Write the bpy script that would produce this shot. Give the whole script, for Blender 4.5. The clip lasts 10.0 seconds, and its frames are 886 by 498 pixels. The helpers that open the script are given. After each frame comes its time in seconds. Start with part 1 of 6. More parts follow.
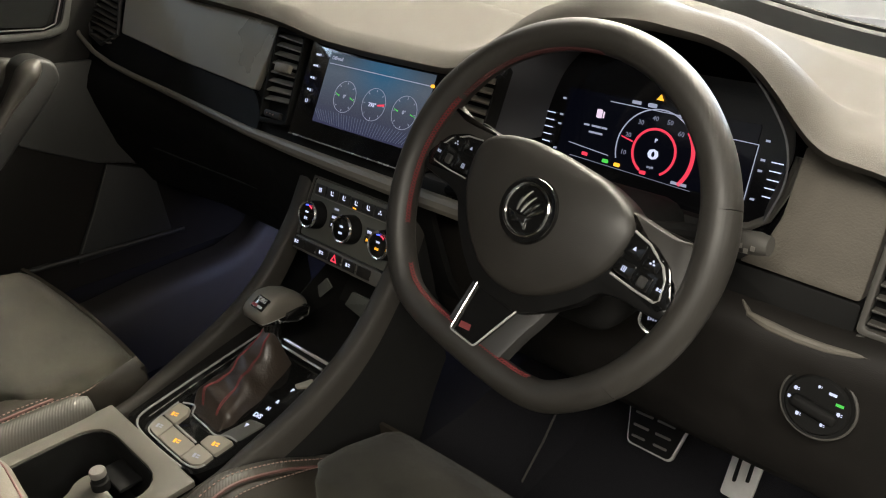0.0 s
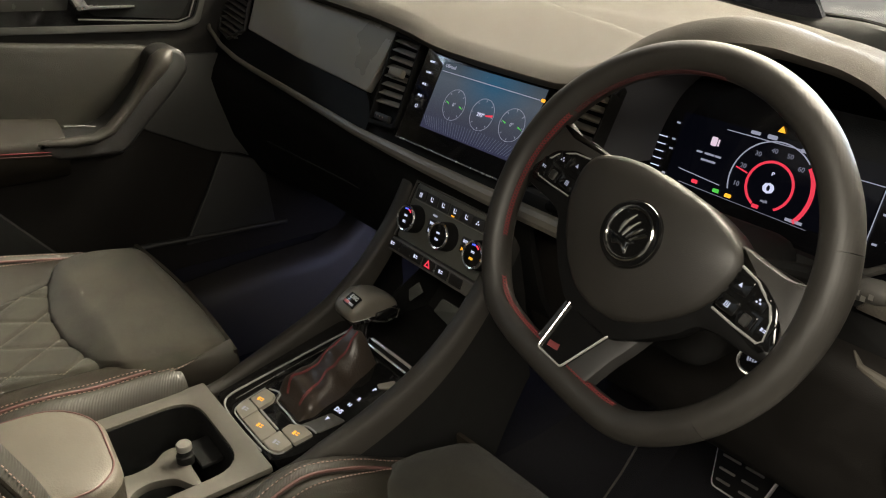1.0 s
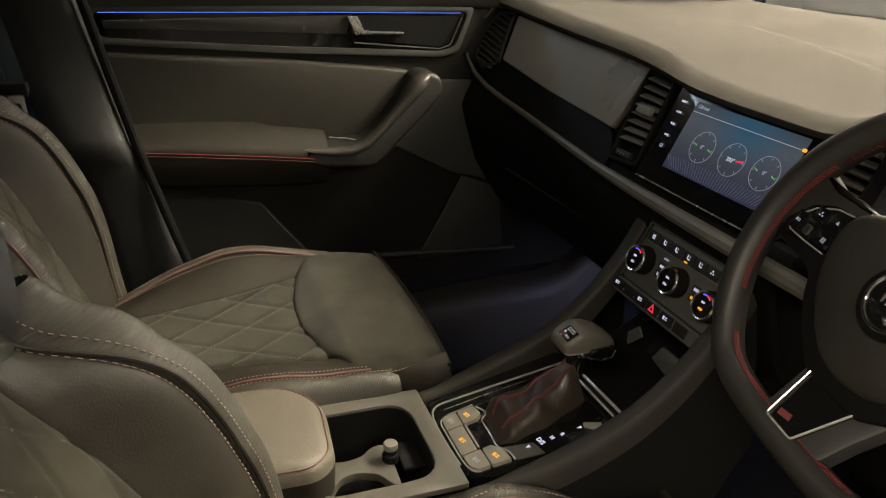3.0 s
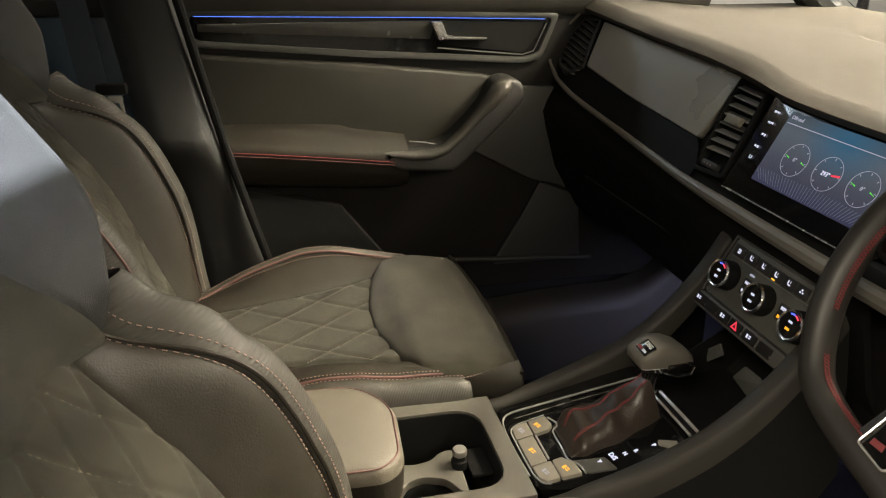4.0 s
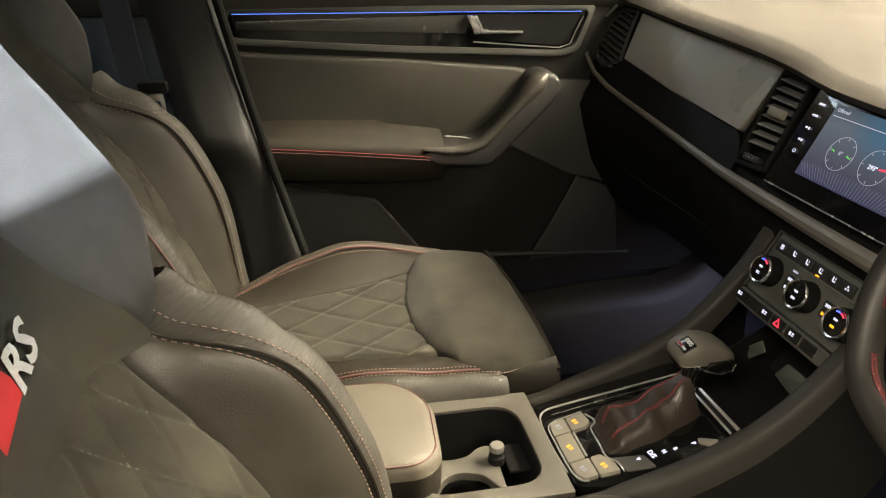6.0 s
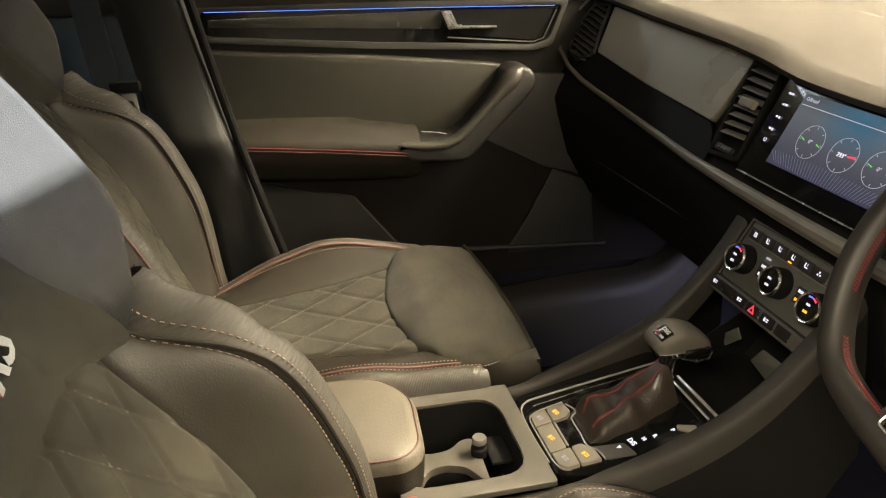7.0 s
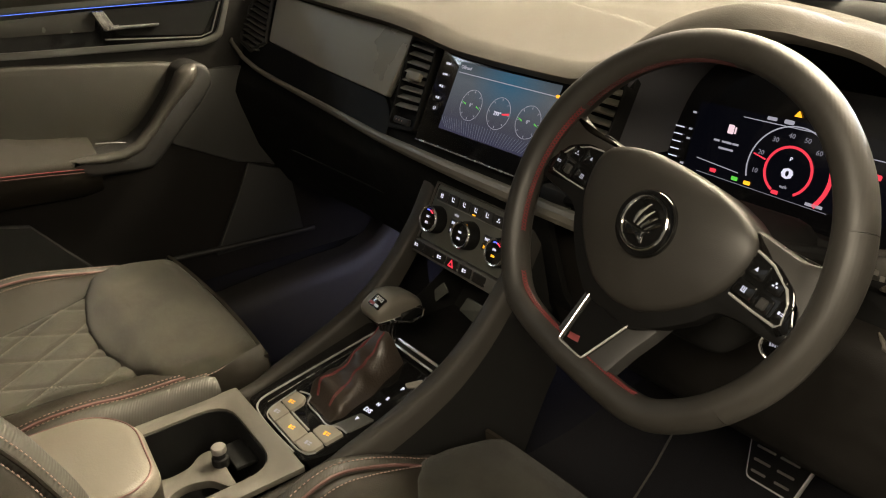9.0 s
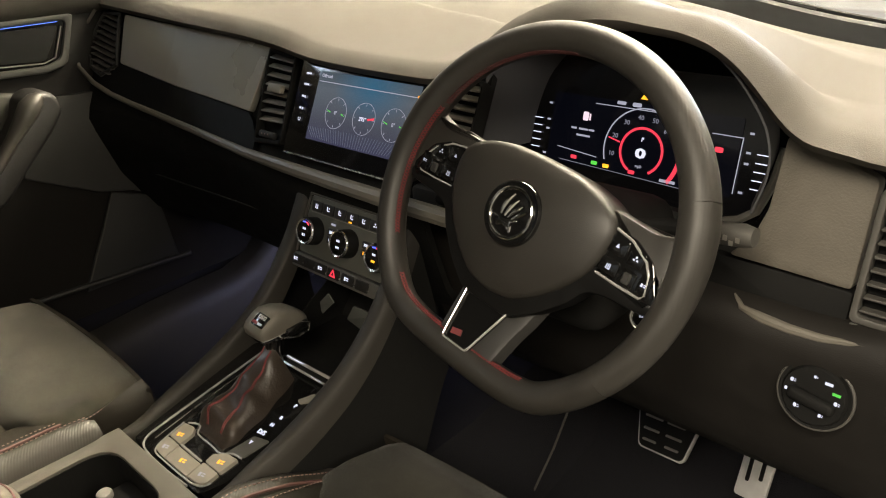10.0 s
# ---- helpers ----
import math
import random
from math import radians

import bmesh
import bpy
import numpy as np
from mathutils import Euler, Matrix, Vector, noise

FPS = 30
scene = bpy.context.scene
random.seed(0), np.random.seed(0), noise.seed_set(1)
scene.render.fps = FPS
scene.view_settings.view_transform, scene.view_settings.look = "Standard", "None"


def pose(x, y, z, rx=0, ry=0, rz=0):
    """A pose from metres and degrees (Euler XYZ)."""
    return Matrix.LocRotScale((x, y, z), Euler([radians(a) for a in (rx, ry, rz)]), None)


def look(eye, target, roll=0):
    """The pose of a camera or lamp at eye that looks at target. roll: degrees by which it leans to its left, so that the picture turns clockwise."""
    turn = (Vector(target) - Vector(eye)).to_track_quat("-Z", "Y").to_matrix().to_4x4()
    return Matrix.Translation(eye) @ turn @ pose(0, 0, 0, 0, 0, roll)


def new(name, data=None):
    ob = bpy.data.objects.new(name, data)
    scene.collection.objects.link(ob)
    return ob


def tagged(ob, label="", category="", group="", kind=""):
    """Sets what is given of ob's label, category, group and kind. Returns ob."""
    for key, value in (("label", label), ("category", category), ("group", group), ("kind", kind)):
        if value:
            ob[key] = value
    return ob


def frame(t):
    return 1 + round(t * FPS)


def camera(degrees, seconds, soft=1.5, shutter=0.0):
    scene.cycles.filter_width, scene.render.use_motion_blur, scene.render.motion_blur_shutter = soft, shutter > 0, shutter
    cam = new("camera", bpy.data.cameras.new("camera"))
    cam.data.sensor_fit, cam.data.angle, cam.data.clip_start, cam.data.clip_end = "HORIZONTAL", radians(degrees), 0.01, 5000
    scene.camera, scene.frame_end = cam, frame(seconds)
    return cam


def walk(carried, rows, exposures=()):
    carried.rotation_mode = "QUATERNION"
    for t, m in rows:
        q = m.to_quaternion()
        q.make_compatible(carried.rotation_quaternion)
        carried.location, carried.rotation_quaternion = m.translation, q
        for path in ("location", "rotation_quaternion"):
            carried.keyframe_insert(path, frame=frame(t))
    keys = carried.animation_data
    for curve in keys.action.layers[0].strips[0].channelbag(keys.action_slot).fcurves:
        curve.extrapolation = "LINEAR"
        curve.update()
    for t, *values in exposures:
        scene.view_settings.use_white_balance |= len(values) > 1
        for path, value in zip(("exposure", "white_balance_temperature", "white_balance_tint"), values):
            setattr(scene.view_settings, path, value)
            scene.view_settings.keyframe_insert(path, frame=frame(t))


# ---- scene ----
cam = camera(60.9, 10.0, soft=1.1)
PATH = [
    (0, (0.794, -0.601, 1.01), (-0.433, 0.706, 0.124), -0.3),
    (0.5, (0.792, -0.6, 1.008), (-0.529, 0.628, 0.144), 0.9),
    (1, (0.789, -0.601, 1.007), (-0.614, 0.536, 0.147), 1.9),
    (1.5, (0.79, -0.601, 1.006), (-0.693, 0.423, 0.137), 2.0),
    (2, (0.788, -0.606, 1.002), (-0.784, 0.291, 0.152), 2.2),
    (2.5, (0.79, -0.609, 1.004), (-0.863, 0.159, 0.181), 1.8),
    (3, (0.789, -0.608, 1.0), (-0.929, 0.039, 0.207), 2.0),
    (4.5, (0.782, -0.61, 1.001), (-1.008, -0.205, 0.205), 1.2),
    (5, (0.78, -0.615, 1.004), (-1.012, -0.232, 0.204), 1.0),
    (6.5, (0.784, -0.612, 1.005), (-1.006, -0.238, 0.194), 0.1),
    (7, (0.787, -0.613, 1.004), (-0.989, -0.19, 0.189), -0.1),
    (7.5, (0.793, -0.61, 1.002), (-0.938, -0.04, 0.177), -0.2),
    (8, (0.798, -0.606, 1.009), (-0.851, 0.141, 0.158), -0.6),
    (8.5, (0.803, -0.601, 1.004), (-0.75, 0.325, 0.15), -0.7),
    (9, (0.809, -0.598, 1.006), (-0.65, 0.473, 0.156), -1.4),
    (9.5, (0.815, -0.591, 1.002), (-0.534, 0.622, 0.162), -2.7),
    (10, (0.822, -0.587, 1.003), (-0.451, 0.703, 0.157), -3.6),
]
walk(cam, [(t, look(eye, target, roll)) for t, eye, target, roll in PATH], [(0.0, 0.23, 5850, 10), (1.0, -0.01, 6100, 10), (1.5, -0.05, 6150, 10), (2.5, -0.25, 6400, 10), (3.0, -0.29, 6400, 10), (4.5, 0.44, 6450, 10), (6.5, 0.59, 6750, 10), (7.5, 0.38, 7200, 10), (8.0, 0.20, 7250, 10), (8.5, 0.19, 7000, 10), (9.0, 0.21, 6800, 10), (9.5, 0.27, 6550, 10), (10.0, 0.38, 6450, 10)])

# ---- world, lamps, exposure ----
world = bpy.data.worlds.new("world")
scene.world = world
world.use_nodes = True
wb = world.node_tree.nodes["Background"]
wb.inputs[0].default_value, wb.inputs[1].default_value = (1.0, 0.90, 0.76, 1), 0.10


def area(name, place, target, sx, sy, watts, colour):
    d = bpy.data.lights.new(name, "AREA")
    d.shape, d.size, d.size_y, d.energy, d.color = "RECTANGLE", sx, sy, watts, colour
    ob = new(name, d)
    ob.matrix_world = look(place, target)
    return ob


area("hall_lamp_front", (-0.10, 2.3, 3.1), (-0.15, 0.1, 0.7), 2.4, 1.0, 380, (1.0, 0.86, 0.63))
area("hall_lamp_side", (1.15, -1.60, 2.05), (0.35, -0.1, 0.6), 1.3, 0.6, 60, (1.0, 0.87, 0.67))
area("hall_lamp_far", (3.7, -0.7, 2.35), (-0.2, -0.3, 0.5), 1.4, 0.5, 26, (1.0, 0.86, 0.64))
for hx, hy, pw, tone in ((-5.5, -2.0, 90, (0.75, 0.88, 1.0)), (-5.5, 4.0, 300, (1.0, 0.92, 0.82)), (5.5, -3.0, 80, (1.0, 0.92, 0.82)), (0.0, -6.0, 80, (0.70, 0.86, 1.0)), (0.5, 6.5, 400, (1.0, 0.97, 0.92))):
    area("hall_lamp", (hx, hy, 4.3), (hx * 1.2, hy * 1.2, 0), 3.0, 0.8, pw, tone)
area("footwell_lamp", (-0.36, 0.34, 0.335), (-0.40, 0.40, 0.0), 0.10, 0.04, 1.3, (0.62, 0.64, 1.0))
spot_d = bpy.data.lights.new("hall_spot", "SPOT")
spot_d.energy, spot_d.color, spot_d.spot_size, spot_d.spot_blend, spot_d.shadow_soft_size = 5600, (0.86, 0.93, 1.0), radians(5.5), 0.25, 0.05
spot = new("hall_spot", spot_d)
spot.matrix_world = look((1.0, 4.6, 1.2), (0.25, -0.80, 0.96))

# ---- materials ----


def mat(name, colour, rough=0.5, metal=0.0, vary=0.15, scale=40.0, bump=0.0, bump_scale=900.0, coat=0.0, spec=0.5, sheen=0.0, glow=None, power=1.0, stain=3.0):
    m = bpy.data.materials.new(name)
    m.use_nodes = True
    nt = m.node_tree
    b = nt.nodes["Principled BSDF"]
    b.inputs["Roughness"].default_value, b.inputs["Metallic"].default_value = rough, metal
    b.inputs["Coat Weight"].default_value = coat
    b.inputs["Coat Roughness"].default_value = 0.06
    b.inputs["Specular IOR Level"].default_value = spec
    b.inputs["Base Color"].default_value = (*colour, 1)
    if sheen:
        b.inputs["Sheen Weight"].default_value, b.inputs["Sheen Roughness"].default_value = sheen, 0.4
    if glow:
        b.inputs["Emission Color"].default_value, b.inputs["Emission Strength"].default_value = (*glow, 1), power
    if vary or bump:
        tc = nt.nodes.new("ShaderNodeTexCoord")
    if vary:
        n1, n2 = nt.nodes.new("ShaderNodeTexNoise"), nt.nodes.new("ShaderNodeTexNoise")
        n1.inputs["Scale"].default_value, n1.inputs["Detail"].default_value = scale, 6
        n2.inputs["Scale"].default_value, n2.inputs["Detail"].default_value = stain, 3
        mix = nt.nodes.new("ShaderNodeMath")
        mix.operation = "ADD"
        nt.links.new(tc.outputs["Object"], n1.inputs["Vector"])
        nt.links.new(tc.outputs["Object"], n2.inputs["Vector"])
        nt.links.new(n1.outputs["Fac"], mix.inputs[0])
        nt.links.new(n2.outputs["Fac"], mix.inputs[1])
        ramp = nt.nodes.new("ShaderNodeMapRange")
        ramp.inputs["From Min"].default_value, ramp.inputs["From Max"].default_value = 0.6, 1.4
        ramp.inputs["To Min"].default_value, ramp.inputs["To Max"].default_value = 1 - vary, 1 + vary
        nt.links.new(mix.outputs[0], ramp.inputs["Value"])
        sc = nt.nodes.new("ShaderNodeVectorMath")
        sc.operation = "SCALE"
        sc.inputs[0].default_value = colour
        nt.links.new(ramp.outputs[0], sc.inputs["Scale"])
        nt.links.new(sc.outputs[0], b.inputs["Base Color"])
        rr = nt.nodes.new("ShaderNodeMapRange")
        rr.inputs["From Min"].default_value, rr.inputs["From Max"].default_value = 0.3, 0.7
        rr.inputs["To Min"].default_value, rr.inputs["To Max"].default_value = max(rough - 0.06, 0.02), min(rough + 0.06, 1)
        nt.links.new(n1.outputs["Fac"], rr.inputs["Value"])
        nt.links.new(rr.outputs[0], b.inputs["Roughness"])
    if bump:
        nb = nt.nodes.new("ShaderNodeTexNoise")
        nb.inputs["Scale"].default_value, nb.inputs["Detail"].default_value = bump_scale, 3
        bp = nt.nodes.new("ShaderNodeBump")
        bp.inputs["Strength"].default_value, bp.inputs["Distance"].default_value = bump, 0.002
        nt.links.new(tc.outputs["Object"], nb.inputs["Vector"])
        nt.links.new(nb.outputs["Fac"], bp.inputs["Height"])
        nt.links.new(bp.outputs[0], b.inputs["Normal"])
    return m


def carbon(name, colour, pitch=0.006, rough=0.42, turn=(0.6, 0.36, 0.6), strength=0.4):
    """Leather pressed with a fine twill."""
    m = mat(name, colour, rough, vary=0.12, scale=60)
    nt = m.node_tree
    b = nt.nodes["Principled BSDF"]
    tc = nt.nodes.new("ShaderNodeTexCoord")
    mp = nt.nodes.new("ShaderNodeMapping")
    mp.inputs["Rotation"].default_value = turn
    wv = nt.nodes.new("ShaderNodeTexWave")
    wv.inputs["Scale"].default_value = 0.314 / pitch
    wv.inputs["Distortion"].default_value, wv.inputs["Detail"].default_value = 0.5, 0.0
    wv.bands_direction = "Y"
    bp = nt.nodes.new("ShaderNodeBump")
    bp.inputs["Strength"].default_value, bp.inputs["Distance"].default_value = strength, 0.001
    nt.links.new(tc.outputs["Object"], mp.inputs[0])
    nt.links.new(mp.outputs[0], wv.inputs["Vector"])
    nt.links.new(wv.outputs["Fac"], bp.inputs["Height"])
    nt.links.new(bp.outputs[0], b.inputs["Normal"])
    return m


SOFT = mat("soft_dash_plastic", (0.066, 0.0605, 0.0515), 0.88, bump=0.25, bump_scale=700, vary=0.12, spec=0.2)
TRIMSOFT = mat("grained_trim", (0.105, 0.095, 0.079), 0.66, bump=0.45, bump_scale=420, vary=0.14, spec=0.3)
HOODIN = mat("hood_lining", (0.044, 0.045, 0.050), 0.85, bump=0.2, bump_scale=900)
HARD = mat("hard_plastic", (0.020, 0.0195, 0.019), 0.55, bump=0.15, bump_scale=900)
DARK = mat("dark_plastic", (0.009, 0.009, 0.0088), 0.70, bump=0.1, spec=0.14)
CONSOLE = mat("grained_console_plastic", (0.033, 0.030, 0.0255), 0.55, bump=0.2, bump_scale=900, spec=0.3)
RAIL = mat("matt_grey_rail", (0.125, 0.115, 0.096), 0.5, bump=0.1, vary=0.08)
SLAT = mat("vent_slat_plastic", (0.15, 0.138, 0.115), 0.5, vary=0.1)
GREY = mat("grey_plastic", (0.066, 0.063, 0.057), 0.5, bump=0.15, bump_scale=900)
PANELGREY = mat("panel_grey", (0.085, 0.086, 0.076), 0.40, bump=0.1)
GLOSS = mat("piano_black", (0.006, 0.006, 0.006), 0.10, vary=0.1, coat=0.5)
SATINBLACK = mat("satin_black", (0.006, 0.006, 0.006), 0.40, vary=0.1, spec=0.2)
KNOBLEATHER = mat("knob_leather", (0.105, 0.096, 0.080), 0.5, bump=0.25, bump_scale=500)
# base colour raised to stand in for reflections on the dark decor panel
TRIMP = mat("decor_panel", (0.36, 0.345, 0.30), 0.32, metal=0.35, vary=0.04, scale=6, coat=0.2)
CHROME = mat("satin_chrome", (0.82, 0.81, 0.79), 0.24, metal=1.0, vary=0.08)
BADGECHROME = mat("dark_polished_chrome", (0.50, 0.50, 0.49), 0.14, metal=1.0, vary=0.1)
STRIP = mat("brushed_strip", (0.22, 0.21, 0.20), 0.38, metal=0.6, vary=0.1)
BRIGHT = mat("bright_satin_trim", (0.72, 0.71, 0.69), 0.22, metal=0.7, vary=0.05)
SATIN = mat("satin_metal", (0.42, 0.40, 0.37), 0.36, metal=0.75, vary=0.08)
KEYGREY = mat("key_grey", (0.23, 0.21, 0.175), 0.5, bump=0.1)
STEEL = mat("pedal_steel", (0.72, 0.71, 0.70), 0.45, metal=0.45, vary=0.2)
RUBBER = mat("black_rubber", (0.007, 0.007, 0.007), 0.8, spec=0.15)
CARPET = mat("black_carpet", (0.013, 0.013, 0.0155), 0.95, vary=0.3, scale=300, bump=0.8, bump_scale=600, spec=0.1)
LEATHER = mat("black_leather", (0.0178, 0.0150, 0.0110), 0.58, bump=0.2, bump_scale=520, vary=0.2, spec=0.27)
LEATHER_LIT = mat("armrest_leather_lit", (0.090, 0.080, 0.063), 0.55, bump=0.15, bump_scale=420, vary=0.15)
DOORRIM = mat("door_rim_plastic", (0.056, 0.056, 0.053), 0.42, bump=0.1, vary=0.08)
LITGRIP = mat("lit_grip_plastic", (0.046, 0.043, 0.037), 0.45, bump=0.12)
TUB = mat("tub_plastic", (0.080, 0.074, 0.062), 0.52, bump=0.15, bump_scale=900)
SUEDE = mat("suede", (0.0300, 0.0278, 0.0208), 0.95, vary=0.6, scale=18, bump=0.5, bump_scale=1500, sheen=0.12, spec=0.2, stain=14)
SUEDE_G = mat("grey_suede", (0.060, 0.060, 0.060), 0.95, vary=0.22, scale=40, bump=0.5, bump_scale=1500, sheen=0.25, spec=0.2)
CARBON = carbon("carbon_leather", (0.029, 0.026, 0.020), 0.0032, 0.55, (0, 0, 0.6), 0.2)
CARBON_BACK = carbon("carbon_back_leather", (0.029, 0.026, 0.020), 0.0042, 0.64, (-1.945, 0, 0), 0.24)
RIMLEATHER = mat("rim_leather", (0.0205, 0.0188, 0.0163), 0.48, bump=0.10, bump_scale=900, vary=0.12)
RIMCARBON = carbon("rim_carbon_leather", (0.0245, 0.0225, 0.0193), 0.0030, 0.50, strength=0.04)
BOOT = mat("boot_leather", (0.034, 0.026, 0.020), 0.36, bump=0.3, bump_scale=300)
SHADEDRED = mat("shaded_red_thread", (0.055, 0.012, 0.012), 0.8, vary=0.1)
DECORBAND = mat("gloss_decor_band", (0.045, 0.044, 0.041), 0.22, vary=0.1, coat=0.5)
DOORPAD = mat("door_leatherette", (0.0255, 0.0238, 0.0180), 0.58, bump=0.3, bump_scale=500, vary=0.15)
PILLAR = mat("pillar_plastic", (0.024, 0.0245, 0.0245), 0.62, bump=0.15)
KNEE = mat("knee_plastic", (0.0125, 0.0112, 0.010), 0.6, bump=0.2, bump_scale=900, spec=0.25)
RED = mat("red_thread", (0.145, 0.020, 0.022), 0.7, vary=0.1)
DULLRED = mat("dull_red_piping", (0.105, 0.050, 0.045), 0.7, vary=0.1)
QTHREAD = mat("quilting_thread", (0.17, 0.145, 0.115), 0.8, vary=0.15)
PALE = mat("pale_thread", (0.30, 0.20, 0.17), 0.8, vary=0.1)
REDGLOSS = mat("red_enamel", (0.42, 0.016, 0.018), 0.5, vary=0.05)
SILVERTHREAD = mat("silver_thread", (0.42, 0.42, 0.42), 0.6, vary=0.2, scale=400)
SCREENGLASS = mat("screen_glass", (0.004, 0.004, 0.005), 0.16, vary=0, coat=0.3)
LINER = mat("headliner", (0.05, 0.05, 0.05), 0.95, bump=0.4, bump_scale=900)
CONCRETE = mat("hall_floor_concrete", (0.32, 0.31, 0.29), 0.35, vary=0.15, scale=8)
HALLWALL = mat("hall_wall_paint", (0.42, 0.40, 0.37), 0.8, vary=0.06, scale=5)
BODY = mat("pale_car_paint", (0.66, 0.67, 0.66), 0.07, coat=0.6, vary=0.05)


def glowing(name, colour, power):
    return mat(name, (0.02, 0.02, 0.02), 0.4, vary=0, glow=colour, power=power)


WHITE_L = glowing("white_backlight", (0.80, 0.80, 1.0), 0.85)
DIM_L = glowing("dim_white_backlight", (0.78, 0.78, 0.95), 0.38)
ORANGE_L = glowing("amber_backlight", (1.0, 0.42, 0.02), 1.4)
RED_L = glowing("red_backlight", (1.0, 0.045, 0.085), 0.85)
FAINT_L = glowing("faint_white_backlight", (0.75, 0.75, 0.95), 0.20)
GREEN_L = glowing("green_backlight", (0.15, 0.95, 0.1), 0.6)
BLUE_L = glowing("blue_light_strip", (0.12, 0.24, 1.0), 1.3)
glass = bpy.data.materials.new("clear_glass")
glass.use_nodes = True
gb = glass.node_tree.nodes["Principled BSDF"]
gb.inputs["Transmission Weight"].default_value, gb.inputs["Roughness"].default_value, gb.inputs["IOR"].default_value = 1.0, 0.0, 1.1
gb.inputs["Base Color"].default_value = (0.92, 0.95, 0.95, 1)

# ---- mesh helpers ----


def thing(name, label, category, place=(0, 0, 0), group=""):
    ob = new(name)
    ob.empty_display_size = 0.05
    ob.matrix_world = Matrix.Translation(place)
    return tagged(ob, label, category, group)


def part(name, bm, material, parent=None, label="", smooth=True, m=None, angle=35):
    """Link bm (given in world places, or in the frame m) as one mesh under parent."""
    if m is not None:
        bmesh.ops.transform(bm, matrix=m, verts=bm.verts)
    bmesh.ops.recalc_face_normals(bm, faces=bm.faces)
    me = bpy.data.meshes.new(name)
    bm.to_mesh(me)
    bm.free()
    me.materials.append(material)
    if smooth:
        me.polygons.foreach_set("use_smooth", [True] * len(me.polygons))
        me.set_sharp_from_angle(angle=radians(angle))
    ob = new(name, me)
    if parent is not None:
        ob.parent = parent
        p = Matrix.Identity(4)
        up = parent
        chain = []
        while up is not None:
            chain.append(up.matrix_basis if up.parent is None else up.matrix_parent_inverse @ up.matrix_basis)
            up = up.parent
        for c in reversed(chain):
            p = p @ c
        ob.matrix_parent_inverse = p.inverted()
    if label:
        ob["label"] = label
    return ob


def box(c, s, bevel=0.0, seg=2, m=None):
    bm = bmesh.new()
    bmesh.ops.create_cube(bm, size=1)
    bmesh.ops.scale(bm, vec=s, verts=bm.verts)
    if bevel:
        bmesh.ops.bevel(bm, geom=bm.edges[:], offset=bevel, segments=seg, profile=0.5, affect="EDGES")
    bmesh.ops.translate(bm, vec=c, verts=bm.verts)
    if m is not None:
        bmesh.ops.transform(bm, matrix=m, verts=bm.verts)
    return bm


def fillet(pts, r, n=4):
    """Round the corners of a closed outline."""
    out = []
    k = len(pts)
    for i, p in enumerate(pts):
        a, b, c = Vector(pts[i - 1]), Vector(p), Vector(pts[(i + 1) % k])
        d1, d2 = (a - b), (c - b)
        rr = min(r, d1.length * 0.48, d2.length * 0.48)
        p1, p2 = b + d1.normalized() * rr, b + d2.normalized() * rr
        for j in range(n + 1):
            f = j / n
            out.append(tuple(p1 * (1 - f) ** 2 + b * 2 * f * (1 - f) + p2 * f * f))
    return out


def slab(outline, thick, bevel=0.0, m=None, r=0.0, dome=0.0, seg=2):
    """A plate with this outline in its u, v plane, from w = 0 down to -thick, its upper rim rounded."""
    if r:
        outline = fillet(outline, r)
    bm = bmesh.new()
    top = [bm.verts.new((x, y, 0)) for x, y in outline]
    f = bm.faces.new(top)
    ext = bmesh.ops.extrude_face_region(bm, geom=[f])
    low = [v for v in ext["geom"] if isinstance(v, bmesh.types.BMVert)]
    bmesh.ops.translate(bm, vec=(0, 0, -thick), verts=low)
    if bevel:
        rim = [e for e in bm.edges if all(abs(v.co.z) < 1e-7 for v in e.verts)]
        bmesh.ops.bevel(bm, geom=rim, offset=bevel, segments=seg, profile=0.5, affect="EDGES")
    if dome:
        cap = [f for f in bm.faces if abs(f.normal.z) > 0.99 and f.calc_center_median().z > -1e-4]
        bmesh.ops.poke(bm, faces=cap)
        for v in bm.verts:
            if len(v.link_faces) > 5 and v.co.z > -1e-4:
                v.co.z += dome
    if m is not None:
        bmesh.ops.transform(bm, matrix=m, verts=bm.verts)
    return bm


def ring(outer, inner, thick, m=None, bevel=0.0):
    """A flat frame between two outlines with equal numbers of points."""
    bm = bmesh.new()
    a = [bm.verts.new((x, y, 0)) for x, y in outer]
    b = [bm.verts.new((x, y, 0)) for x, y in inner]
    c = [bm.verts.new((x, y, -thick)) for x, y in outer]
    d = [bm.verts.new((x, y, -thick)) for x, y in inner]
    k = len(a)
    for i in range(k):
        j = (i + 1) % k
        bm.faces.new((a[i], a[j], b[j], b[i]))
        bm.faces.new((c[j], c[i], d[i], d[j]))
        bm.faces.new((a[j], a[i], c[i], c[j]))
        bm.faces.new((b[i], b[j], d[j], d[i]))
    if bevel:
        e = [e for e in bm.edges if all(abs(v.co.z) < 1e-7 for v in e.verts) and len({v in a for v in e.verts}) == 1]
        bmesh.ops.bevel(bm, geom=e, offset=bevel, segments=2, profile=0.5, affect="EDGES")
    if m is not None:
        bmesh.ops.transform(bm, matrix=m, verts=bm.verts)
    return bm


